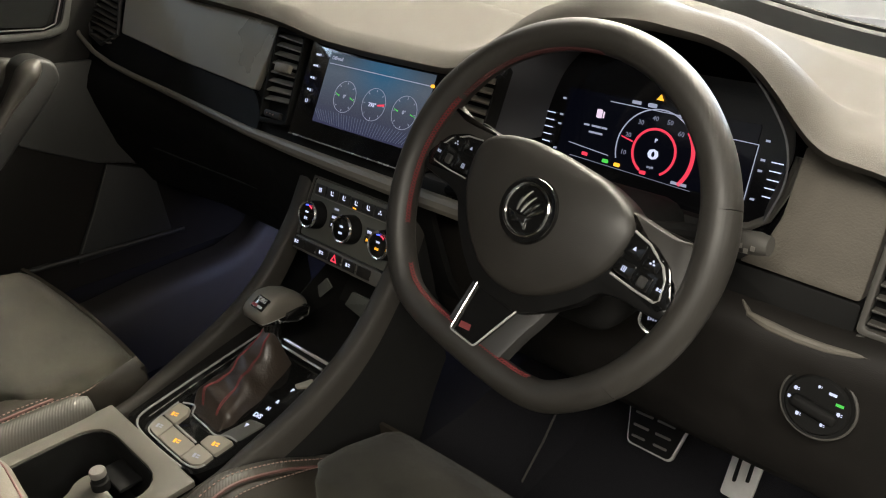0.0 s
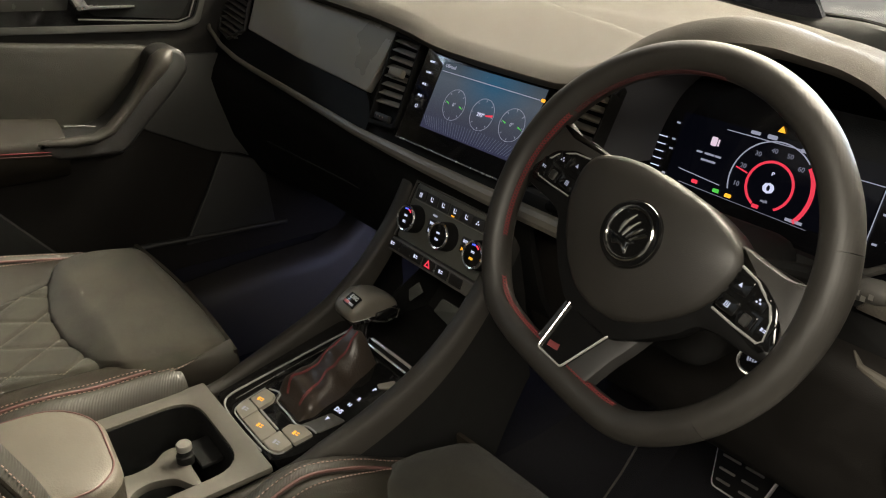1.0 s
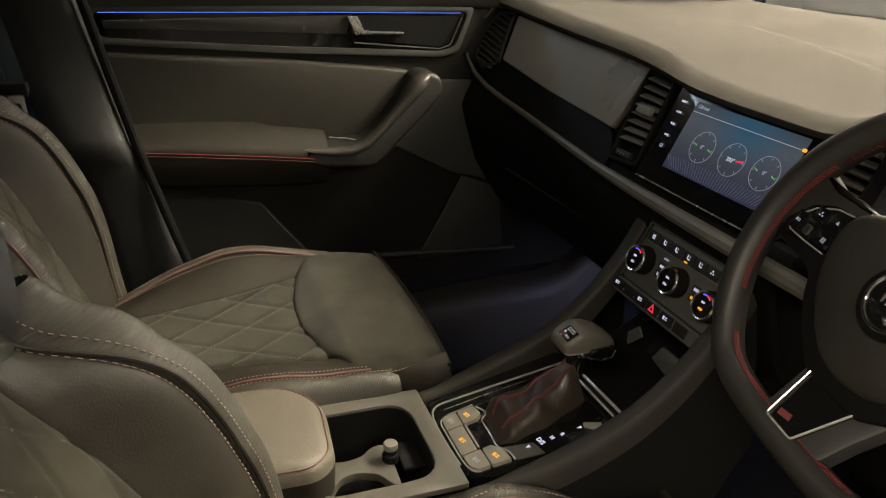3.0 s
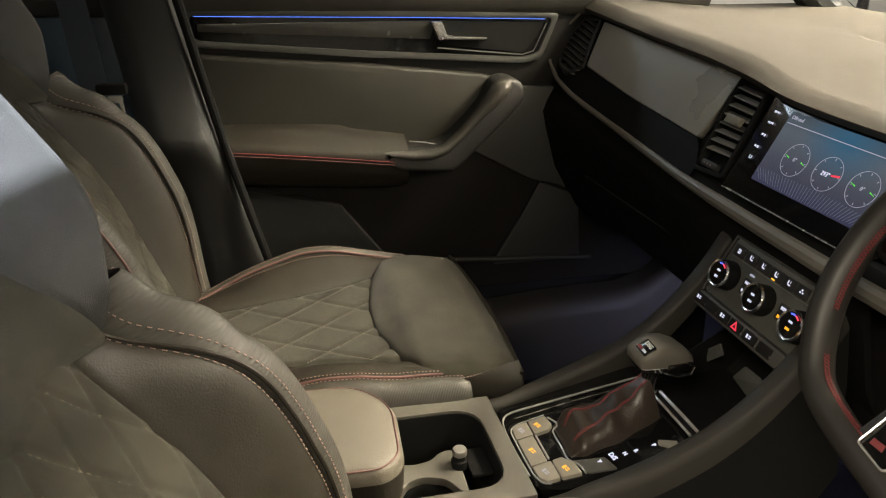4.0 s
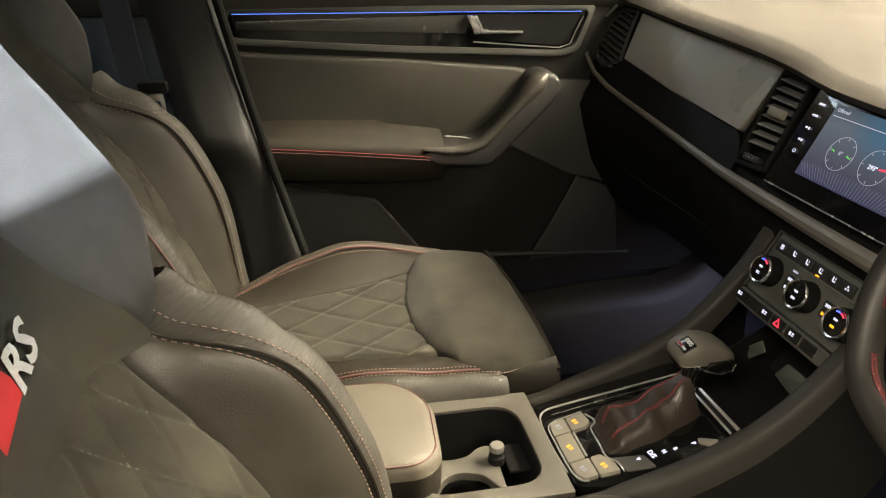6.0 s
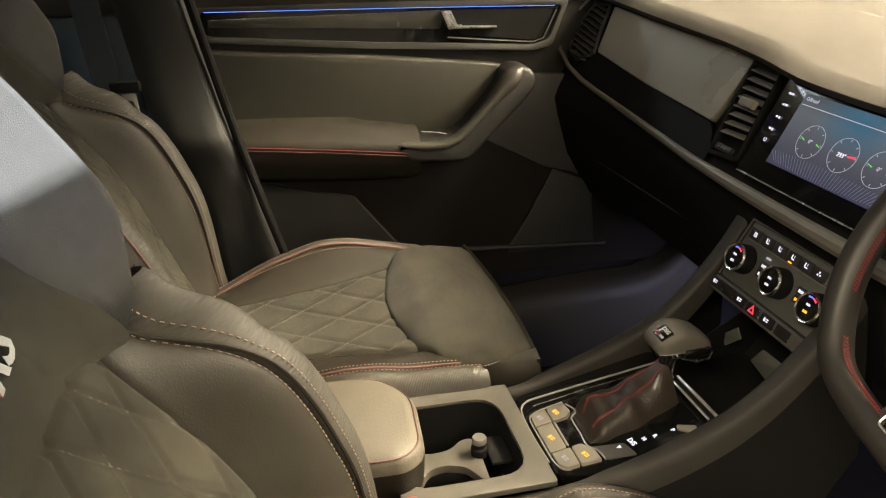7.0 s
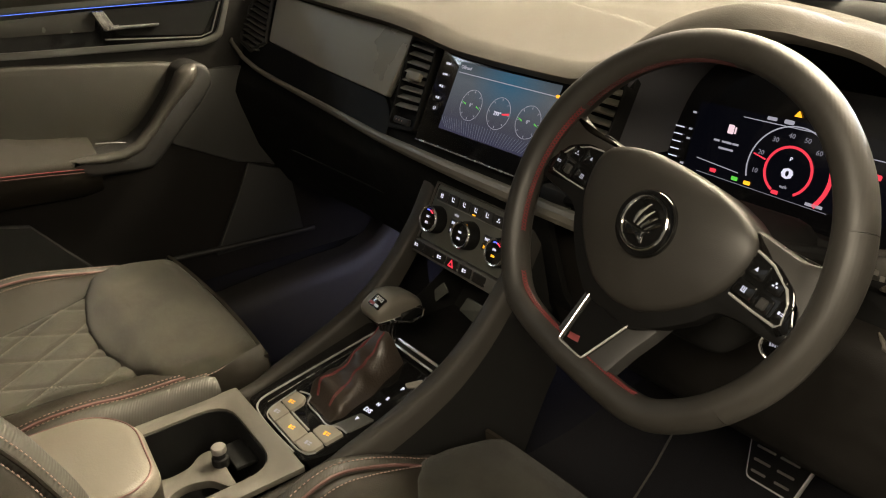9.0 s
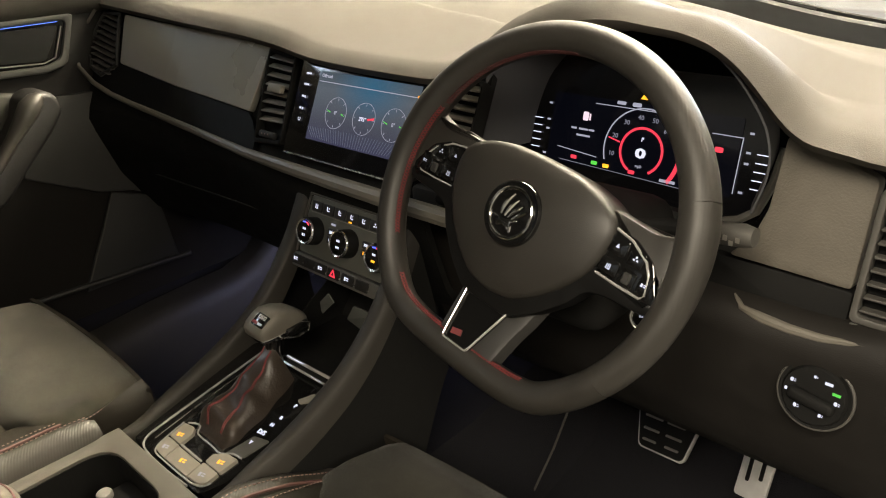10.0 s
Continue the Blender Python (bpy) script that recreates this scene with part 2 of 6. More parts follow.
def tube(path, r, seg=8, closed=False, flat=1.0, up=None, bm=None):
    """A round cord along a line of places; r may be one radius or one for each place."""
    bm = bm or bmesh.new()
    pts = [Vector(p) for p in path]
    k = len(pts)
    rows = []
    side = None
    for i, p in enumerate(pts):
        a = pts[i - 1] if (i or closed) else p
        b = pts[(i + 1) % k] if (i < k - 1 or closed) else p
        t = (b - a).normalized()
        if up is not None:
            s = t.cross(Vector(up)).normalized()
        else:
            if side is None:
                side = t.orthogonal().normalized()
            s = (side - t * side.dot(t)).normalized()
            side = s
        n = s.cross(t)
        rr = r[i] if isinstance(r, (list, tuple)) else r
        rows.append([bm.verts.new(p + s * (math.cos(q) * rr) + n * (math.sin(q) * rr * flat)) for q in (2 * math.pi * j / seg for j in range(seg))])
    for i in range(k if closed else k - 1):
        a, b = rows[i], rows[(i + 1) % k]
        for j in range(seg):
            bm.faces.new((a[j], a[(j + 1) % seg], b[(j + 1) % seg], b[j]))
    if not closed:
        bm.faces.new(rows[0])
        bm.faces.new(rows[-1][::-1])
    return bm


def loft(rows, closed=False, caps=False, bm=None):
    bm = bm or bmesh.new()
    vr = [[bm.verts.new(p) for p in row] for row in rows]
    for a, b in zip(vr, vr[1:]):
        k = len(a)
        for j in range(k if closed else k - 1):
            bm.faces.new((a[j], a[(j + 1) % k], b[(j + 1) % k], b[j]))
    if caps:
        bm.faces.new(vr[0])
        bm.faces.new(vr[-1][::-1])
    return bm


def solid(bm, thick):
    """Give an open sheet a thickness."""
    bmesh.ops.recalc_face_normals(bm, faces=bm.faces)
    bmesh.ops.solidify(bm, geom=bm.faces[:], thickness=thick)
    return bm


def lathe(profile, seg=28, m=None):
    """profile: (radius, height) pairs about the w axis."""
    rows = []
    for r, h in profile:
        rows.append([(r * math.cos(2 * math.pi * j / seg), r * math.sin(2 * math.pi * j / seg), h) for j in range(seg)])
    bm = loft(rows, closed=True, caps=True)
    if m is not None:
        bmesh.ops.transform(bm, matrix=m, verts=bm.verts)
    return bm


def axes(o, u, v):
    u, v = Vector(u).normalized(), Vector(v).normalized()
    w = u.cross(v).normalized()
    v = w.cross(u)
    return Matrix(((u.x, v.x, w.x, o[0]), (u.y, v.y, w.y, o[1]), (u.z, v.z, w.z, o[2]), (0, 0, 0, 1)))


def rect(cx, cy, w, h):
    return [(cx - w / 2, cy - h / 2), (cx + w / 2, cy - h / 2), (cx + w / 2, cy + h / 2), (cx - w / 2, cy + h / 2)]


def circle(cx, cy, r, n=32, a0=0.0, a1=2 * math.pi):
    return [(cx + r * math.cos(a0 + (a1 - a0) * i / n), cy + r * math.sin(a0 + (a1 - a0) * i / n)) for i in range(n)]


def arc_band(cx, cy, r0, r1, a0, a1, n=28, thick=0.0006, m=None):
    """A bent band between two radii, angles in degrees."""
    o = [(cx + r1 * math.cos(radians(a0 + (a1 - a0) * i / n)), cy + r1 * math.sin(radians(a0 + (a1 - a0) * i / n))) for i in range(n + 1)]
    q = [(cx + r0 * math.cos(radians(a0 + (a1 - a0) * i / n)), cy + r0 * math.sin(radians(a0 + (a1 - a0) * i / n))) for i in range(n + 1)]
    bm = bmesh.new()
    to = [bm.verts.new((x, y, 0)) for x, y in o]
    ti = [bm.verts.new((x, y, 0)) for x, y in q]
    lo = [bm.verts.new((x, y, -thick)) for x, y in o]
    li = [bm.verts.new((x, y, -thick)) for x, y in q]
    for i in range(n):
        bm.faces.new((to[i], to[i + 1], ti[i + 1], ti[i]))
        bm.faces.new((lo[i + 1], lo[i], li[i], li[i + 1]))
        bm.faces.new((to[i + 1], to[i], lo[i], lo[i + 1]))
        bm.faces.new((ti[i], ti[i + 1], li[i + 1], li[i]))
    for i in (0, n):
        bm.faces.new((to[i], ti[i], li[i], lo[i]))
    if m is not None:
        bmesh.ops.transform(bm, matrix=m, verts=bm.verts)
    return bm


def writing(text, size, m, depth=0.0003, bold=0.0, slant=0.0):
    """Letters in the built-in font as a mesh, centred, in the frame m."""
    cu = bpy.data.curves.new("letters", "FONT")
    cu.body, cu.size, cu.align_x, cu.align_y, cu.extrude, cu.resolution_u = text, size, "CENTER", "CENTER", depth, 2
    cu.offset, cu.shear = bold, slant
    ob = bpy.data.objects.new("letters", cu)
    me = bpy.data.meshes.new_from_object(ob)
    bm = bmesh.new()
    bm.from_mesh(me)
    bpy.data.objects.remove(ob)
    bpy.data.curves.remove(cu)
    bpy.data.meshes.remove(me)
    bmesh.ops.transform(bm, matrix=m, verts=bm.verts)
    return bm


def at(m, u, v, w=0.0, turn=0.0):
    return m @ Matrix.Translation((u, v, w)) @ Matrix.Rotation(radians(turn), 4, "Z")


def join(*bms):
    """All the given meshes as one."""
    out = bmesh.new()
    for b in bms:
        me = bpy.data.meshes.new("tmp")
        b.to_mesh(me)
        b.free()
        out.from_mesh(me)
        bpy.data.meshes.remove(me)
    return out


def smoothstep(a, b, x):
    t = min(max((x - a) / (b - a), 0), 1)
    return t * t * (3 - 2 * t)


def lerp(tab, x):
    """Smooth reading of a short table of (x, value)."""
    if x <= tab[0][0]:
        return tab[0][1]
    for (a, va), (b, vb) in zip(tab, tab[1:]):
        if x <= b:
            f = (x - a) / (b - a)
            return va + (vb - va) * f
    return tab[-1][1]


def smooth(pts, n=6):
    """A soft curve through the given places."""
    p = [Vector(q) for q in pts]
    p = [p[0] * 2 - p[1]] + p + [p[-1] * 2 - p[-2]]
    out = []
    for a, b, c, d in zip(p, p[1:], p[2:], p[3:]):
        for i in range(n):
            f = i / n
            out.append(tuple(((b * 2) + (c - a) * f + (a * 2 - b * 5 + c * 4 - d) * f * f + (b * 3 - a - c * 3 + d) * f ** 3) * 0.5))
    return out + [tuple(p[-2])]


def icon(kind, m, s=0.008):
    """A small lit pictogram of a few strokes."""
    if kind == "seat":
        b = [rect(-0.25, 0.15, 0.22, 0.8), rect(0.15, -0.28, 0.7, 0.22), rect(0.32, 0.30, 0.10, 0.45)]
    elif kind == "waves":
        b = [rect(-0.32, 0.0, 0.14, 0.8), rect(0.0, 0.05, 0.14, 0.7), rect(0.32, 0.0, 0.14, 0.8), rect(0, -0.45, 0.9, 0.12)]
    elif kind == "fan":
        b = [rect(0.0, 0.30, 0.30, 0.34), rect(-0.30, -0.20, 0.34, 0.28), rect(0.32, -0.16, 0.34, 0.28)]
    elif kind == "word":
        b = [rect(-0.42, 0, 0.16, 0.5), rect(-0.15, 0.0, 0.2, 0.42), rect(0.13, 0, 0.16, 0.5), rect(0.42, 0, 0.2, 0.42)]
    elif kind == "bar":
        b = [rect(0, 0, 1.1, 0.42)]
    elif kind == "beam":
        b = [fillet([(-0.5, 0.35), (0.0, 0.45), (0.2, 0.0), (0.0, -0.45), (-0.5, -0.35)], 0.15, 2), rect(0.42, 0.2, 0.3, 0.16), rect(0.42, -0.2, 0.3, 0.16)]
    elif kind == "arrow":
        b = [[(-0.35, -0.3), (0.35, -0.3), (0.0, 0.4)]]
    else:
        b = [rect(-0.3, 0.0, 0.35, 0.55), rect(0.25, 0.16, 0.45, 0.16), rect(0.25, -0.14, 0.45, 0.16)]
    return join(*[slab([(x * s, y * s) for x, y in o], 0.0003, m=m) for o in b])

# ---- hall and car shell ----


def xs(a, b, n):
    return [a + (b - a) * i / n for i in range(n + 1)]


ground = part("ground", box((0, 0, -0.47), (60, 60, 0.1)), CONCRETE, label="polished grey concrete showroom floor")
tagged(ground, category="floor", kind="structure")
for nm, c, s in (("wall_north", (0, 9.0, 2.0), (18, 0.2, 5)), ("wall_south", (0, -9.0, 2.0), (18, 0.2, 5)), ("wall_east", (9.0, 0, 2.0), (0.2, 18, 5)), ("wall_west", (-9.0, 0, 2.0), (0.2, 18, 5))):
    tagged(part(nm, box(c, s), HALLWALL), "pale painted showroom wall around the car", "wall", kind="structure")
tagged(part("ceiling", box((0, 0, 4.6), (18.4, 18.4, 0.2)), HALLWALL), "pale flat showroom ceiling", "ceiling", kind="structure")

# car floor with raised tunnel and toe board
rows = []
for y, lift in ((-1.9, 0.0), (-0.9, 0.0), (-0.2, 0.0), (0.20, 0.0), (0.42, 0.03), (0.62, 0.20), (0.78, 0.44), (0.80, 0.70)):
    rows.append([(x, y, z + lift) for x, z in ((-0.775, 0.34), (-0.765, 0.10), (-0.72, 0.02), (-0.60, 0.0), (-0.20, 0.0), (-0.13, 0.10), (-0.09, 0.16), (0.09, 0.16), (0.13, 0.10), (0.20, 0.0), (0.60, 0.0), (0.70, 0.02), (0.76, 0.10))])
tagged(part("floor", solid(loft(rows), -0.02), CARPET), "black carpeted car floor with a raised tunnel", "floor", kind="structure")
rows = []
for y, z, k in ((-1.3, 0.170, 0), (-0.6, 0.172, 0), (-0.10, 0.180, 0), (0.02, 0.192, 0), (0.13, 0.198, 0), (0.22, 0.200, 0.1), (0.28, 0.222, 0.6), (0.33, 0.275, 1.0), (0.36, 0.36, 1.0)):
    rows.append([(-0.745, y + 0.02 * k, z + 0.006), (-0.700, y + 0.01 * k, z + 0.004), (-0.684, y, z), (-0.670, y, z - 0.010), (-0.660, y, z - 0.034), (-0.655, y, 0.08), (-0.650, y, 0.01)])
tagged(part("sill_trim", solid(loft(rows), 0.006), CONSOLE, angle=60), "dark plastic door sill trim rising into the kick panel", "trim", kind="structure")
tagged(part("door_ledge_trim", tube([(-0.716, -0.40, 0.318), (-0.714, -0.19, 0.309), (-0.712, -0.016, 0.300), (-0.712, 0.137, 0.292)], 0.006, 8), HARD), "dark lower edge strip of the door opening", "trim", kind="structure")
# roof, pillars, windscreen
def roof_z(x, y):
    return lerp(((-1.8, 1.30), (-1.0, 1.34), (-0.3, 1.33), (0.02, 1.285)), y) - 0.05 * (abs(x) / 0.62) ** 3


tagged(part("ceiling_headliner", solid(loft([[(x, y, roof_z(x, y)) for x in xs(-0.62, 0.62, 12)] for y in xs(-1.8, 0.02, 14)]), 0.03), LINER), "dark fabric headliner of the car", "headliner", kind="structure")
for sx, nm in ((-1, "pillar_trim_1"), (1, "pillar_trim_2")):
    tagged(part(nm, tube([(sx * 0.76, 0.74, 0.80), (sx * 0.72, 0.4, 1.03), (sx * 0.63, 0.02, 1.26)], 0.035, 10), HARD), "dark windscreen pillar trim", "trim", kind="structure")
ws = []
for f in range(5):
    k = f / 4
    ws.append([(x * (1 - 0.16 * k), 0.90 - 0.86 * k - 0.04 * (x / 0.76) ** 2, 0.79 + 0.49 * k) for x in (-0.76, -0.5, -0.25, 0, 0.25, 0.5, 0.76)])
windscreen = tagged(part("window_1", solid(loft(ws), 0.004), glass), "clear raked windscreen", "windscreen", kind="structure")
windscreen.visible_shadow = False


COWL = ((-0.78, 0.838), (-0.36, 0.848), (-0.10, 0.830), (0.175, 0.800), (0.283, 0.775), (0.427, 0.750), (0.60, 0.733), (0.78, 0.725))


def cowl_z(x):
    return (lerp(COWL, x - 0.05) + lerp(COWL, x) + lerp(COWL, x + 0.05)) / 3


def cowl_row(x):
    z, up = cowl_z(x), 0.026 * smoothstep(0.0, 0.25, x)
    return [(x, 0.775, 0.66), (x, 0.778, z - 0.002), (x, 0.785, z + 0.002 + up * 0.2), (x, 0.800, z + 0.003 + up * 0.9), (x, 0.815, z + 0.004 + up), (x, 0.85, z - 0.03), (x, 0.85, 0.66)]


tagged(part("cowl_trim", loft([cowl_row(x) for x in xs(-0.78, 0.78, 40)], closed=True, caps=True), DARK), "black strip along the foot of the windscreen", "trim", kind="structure")
wiper = thing("wiper", "black wiper arm resting at the foot of the windscreen", "wiper", (0.3, 0.83, 0.80))
part("arm", tube([(x, 0.845, cowl_z(x) + 0.006 + 0.020 * smoothstep(0.0, 0.25, x)) for x in xs(-0.30, 0.62, 12)], 0.006, 8), DARK, wiper, "black wiper arm")
part("blade", tube([(x, 0.830, cowl_z(x) + 0.008 + 0.020 * smoothstep(0.0, 0.25, x)) for x in xs(-0.25, 0.36, 10)], 0.004, 6), RUBBER, wiper, "rubber blade")
# bonnet beyond the windscreen
bon = []
for y, z in ((0.84, 0.77), (1.1, 0.74), (1.5, 0.66), (1.9, 0.52), (2.02, 0.36)):
    bon.append([(x, y, z - 0.10 * (abs(x) / 0.86) ** 4 + 0.015 * math.cos(x * 7)) for x in (-0.86, -0.7, -0.45, -0.2, 0, 0.2, 0.45, 0.7, 0.86)])
bonnet = thing("car_bonnet", "white painted bonnet seen through the windscreen", "bonnet", (0, 1.4, 0.5))
part("panel", solid(loft(bon), 0.01), BODY, bonnet)

# ---- dashboard ----
FM = axes((0, 0.049, 0.66), (1, 0, 0), (0, 0.49, 1))
dash = thing("dashboard", "dark soft-touch dashboard, its top lit warm by the windscreen", "dashboard", (0, 0.3, 0.4))


def bend(bm):
    """Wrap the far end of the dashboard towards the door."""
    for v in bm.verts:
        d = -0.5 - v.co.x
        if d > 0:
            g = d * d / (d + 0.05)
            v.co.x += 0.36 * g
            v.co.y -= 0.16 * g
            v.co.z += 0.05 * g
    return bm


EDGE_Z = ((-0.90, 0.848), (-0.63, 0.838), (-0.285, 0.825), (-0.19, 0.817), (-0.165, 0.811), (-0.135, 0.803), (-0.09, 0.798), (0, 0.795), (0.13, 0.794), (0.16, 0.799), (0.185, 0.808), (0.206, 0.826), (0.235, 0.849), (0.27, 0.866), (0.31, 0.879), (0.36, 0.888), (0.41, 0.889), (0.453, 0.884), (0.49, 0.874), (0.525, 0.857), (0.552, 0.837), (0.575, 0.815), (0.60, 0.794), (0.625, 0.784), (0.66, 0.778), (0.82, 0.774))
EDGE_Y = ((-0.90, 0.126), (-0.51, 0.113), (-0.15, 0.102), (0.14, 0.102), (0.22, 0.114), (0.82, 0.116))


LIP = ((-0.90, 0.014), (-0.20, 0.013), (-0.13, 0.008), (0.12, 0.008), (0.20, 0.014), (0.35, 0.016), (0.44, 0.016), (0.50, 0.010), (0.535, 0.010), (0.565, 0.016), (0.585, 0.020), (0.60, 0.019), (0.63, 0.009), (0.82, 0.009))
BROW = ((0.34, 0.024), (0.43, 0.012), (0.58, 0.011), (0.66, 0.009), (0.82, 0.009))
RIDGE_Y = ((-0.40, 0.455), (-0.33, 0.435), (0.0, 0.350), (0.16, 0.305))


def dash_top(x):
    """One rib of the dashboard's top, from under its front lip to the windscreen."""
    zb = sum(lerp(EDGE_Z, x + d) for d in (-0.024, -0.012, 0, 0.012, 0.024)) / 5
    yb = lerp(EDGE_Y, x)
    low = smoothstep(0.28, 0.60, x)
    base = 0.834 - 0.068 * low
    th = (lerp(LIP, x - 0.012) + lerp(LIP, x) + lerp(LIP, x + 0.012)) / 3
    foot = zb - th
    up = th + 0.008 if x < 0.34 else lerp(BROW, x)
    rib = [(x, yb + 0.034, foot), (x, yb + 0.010, foot), (x, yb + 0.003, foot + 0.0015), (x, yb + 0.001, foot + min(0.005, up * 0.35))]
    rib += [(x, yb + d, foot + min(0.005, up * 0.35) + (up - min(0.005, up * 0.35)) * k) for d, k in ((0.006, 0.30), (0.013, 0.62), (0.020, 0.87), (0.024, 0.97), (0.027, 1.0))]
    drop = 0.014 * smoothstep(-0.42, -0.33, x) * (1 - smoothstep(0.14, 0.24, x))
    y0 = yb + 0.035
    for y in xs(y0, 0.498, 52):
        f = min((y - y0) / (0.46 - y0 - 0.14 * smoothstep(0.36, 0.50, x)), 1)
        k = 0.45 * f + 0.55 * smoothstep(0, 1, f)
        rib.append((x, y, (foot + up + 0.0005) * (1 - k) + base * k - drop * smoothstep(0, 0.010, y - lerp(RIDGE_Y, x))))
    end, z1 = base - drop, cowl_z(x)
    return rib + [(x, y, end + (z1 - end) * smoothstep(0.46, 0.74, y)) for y in (0.53, 0.57, 0.62, 0.67, 0.72, 0.750)] + [(x, 0.762, z1 - 0.003), (x, 0.772, z1 - 0.014)]


stations = xs(-0.90, 0.14, 34) + xs(0.16, 0.66, 60) + xs(0.68, 0.82, 6)
part("top_pad", solid(bend(loft([dash_top(x) for x in stations])), -0.005), SOFT, dash, "soft dark pad, warm where lit", angle=60)
# recessed backing behind panels and vents
part("backing", bend(solid(loft([[FM @ Vector((u, v, -0.012)) for v in (-0.015, 0.165)] for u in xs(-0.885, 0.22, 40)]), 0.01)), DARK, dash)


def fascia(name, outline, material, w=0.0, thick=0.012, bevel=0.002, r=0.006, label=""):
    pts = []
    o = fillet(outline, r)
    for i, p in enumerate(o):
        q = o[(i + 1) % len(o)]
        n = max(1, int((Vector(q) - Vector(p)).length / 0.04))
        pts += [(p[0] + (q[0] - p[0]) * k / n, p[1] + (q[1] - p[1]) * k / n) for k in range(n)]
    bm = slab(pts, thick, 0, m=at(FM, 0, 0, w))
    if bevel:
        rim = [e for e in bm.edges if len(e.link_faces) == 2 and max(len(f.verts) for f in e.link_faces) > 6]
        up = FM.to_3x3() @ Vector((0, 0, 1))
        mx = max(v.co.dot(up) for v in bm.verts)
        rim = [e for e in rim if all(abs(v.co.dot(up) - mx) < 1e-4 for v in e.verts)]
        bmesh.ops.bevel(bm, geom=rim, offset=bevel, segments=2, profile=0.5, affect="EDGES")
    bmesh.ops.triangulate(bm, faces=[f for f in bm.faces if len(f.verts) > 4])
    return part(name, bend(bm), material, dash, label, smooth=False)


fascia("decor_panel", [(-0.732, 0.084), (-0.494, 0.061), (-0.254, 0.048), (-0.239, 0.113), (-0.232, 0.160), (-0.756, 0.179)], TRIMP, 0.0, label="satin dark grey decor panel")
rows = []
for u in xs(-0.845, -0.224, 36):
    lo = lerp(((-0.845, 0.050), (-0.80, 0.036), (-0.73, 0.022), (-0.546, 0.004), (-0.375, -0.008), (-0.22, -0.016)), u)
    hi = max(lerp(((-0.845, 0.060), (-0.80, 0.085), (-0.70, 0.079), (-0.494, 0.060), (-0.25, 0.046), (-0.22, 0.004)), u), lo + 0.004)
    rows.append([FM @ Vector((u, lo + (hi - lo) * k / 3, -0.004)) for k in range(4)])
part("black_panel", bend(solid(loft(rows), 0.006)), SATINBLACK, dash, "satin black lower panel")
# rail under the fascia
rail = [(-0.846, 0.176), (-0.872, 0.140), (-0.884, 0.096), (-0.862, 0.062), (-0.81, 0.037), (-0.73, 0.022), (-0.64, 0.012), (-0.546, 0.004), (-0.375, -0.008), (-0.233, -0.018), (-0.129, -0.021), (-0.017, -0.023), (0.10, -0.024), (0.30, -0.024)]
part("lower_rail", bend(tube([FM @ Vector((u, v, 0.006 + 0.012 * smoothstep(-0.80, -0.86, u))) for u, v in rail], [0.003, 0.003, 0.0035, 0.004, 0.0045, 0.005, 0.0055, 0.006, 0.007, 0.008, 0.010, 0.011, 0.012, 0.012], 10)), RAIL, dash, "matt grey rail under the fascia")
# glove box side of the lower dash
rows = []
for x in xs(-0.87, 0.16, 20):
    rows.append([(x, 0.064, 0.640), (x, 0.058, 0.622), (x, 0.066, 0.59), (x, 0.095, 0.50), (x, 0.15, 0.41), (x, 0.30, 0.36), (x, 0.60, 0.34)])
part("glovebox_cover", bend(solid(loft(rows), 0.01)), DARK, dash, "dark plastic glovebox front")
part("glovebox_edge", bend(tube([(-0.74, 0.088, 0.515), (-0.17, 0.088, 0.515), (-0.17, 0.060, 0.60)], 0.0015, 6)), HARD, dash)
# driver's side: trim panel, black band, knee panel
RM = axes((0, 0.135, 0.66), (1, 0, 0), (0, 0.18, 1))
part("driver_trim", slab([(0.535, -0.017), (0.658, -0.021), (0.660, 0.088), (0.610, 0.105), (0.572, 0.115), (0.567, 0.040), (0.556, 0.005)], 0.02, 0.002, m=RM, r=0.006), TRIMSOFT, dash, "grained grey trim beside the instruments")
part("driver_band", slab([(0.50, -0.085), (0.659, -0.085), (0.659, -0.024), (0.515, -0.020)], 0.02, 0.002, m=at(RM, 0, 0, -0.004), r=0.004), DARK, dash, "matt black band")
rows = []
for x in xs(0.12, 0.80, 34):
    h = 0.006 * smoothstep(0.645, 0.70, x)
    rows.append([(x, 0.165, 0.598 + h), (x, 0.126, 0.597 + h), (x, 0.112, 0.594 + h), (x, 0.105, 0.587), (x, 0.104, 0.572), (x, 0.108, 0.535), (x, 0.114, 0.500), (x, 0.122, 0.455), (x, 0.136, 0.415), (x, 0.160, 0.388), (x, 0.26, 0.370), (x, 0.60, 0.39)])
part("knee_panel", solid(loft(rows), 0.01), KNEE, dash, "dark grey knee panel under the wheel", angle=60)
# pull-out pocket beside the light switch
part("pocket_lid", slab(fillet([(0.484, 0.506), (0.500, 0.494), (0.536, 0.490), (0.576, 0.492), (0.590, 0.506), (0.608, 0.508), (0.614, 0.492), (0.616, 0.435), (0.480, 0.435)], 0.006), 0.016, 0.003, m=axes((0, 0.1958, 0.008), (1, 0, 0), (0, -0.175, 1))), KNEE, dash, "dark pocket lid under the wheel")
# lip in a pale material: the light along the knee panel's edge is painted
part("knee_lip_lit", tube([(0.553, 0.118, 0.608), (0.566, 0.107, 0.600), (0.590, 0.1025, 0.5975), (0.617, 0.1015, 0.5955), (0.645, 0.102, 0.5955), (0.674, 0.104, 0.599), (0.72, 0.106, 0.604)], [0.001, 0.004, 0.006, 0.0055, 0.005, 0.003, 0.001], 10), RAIL, dash, "rounded upper lip of the knee panel, pale as if lit")


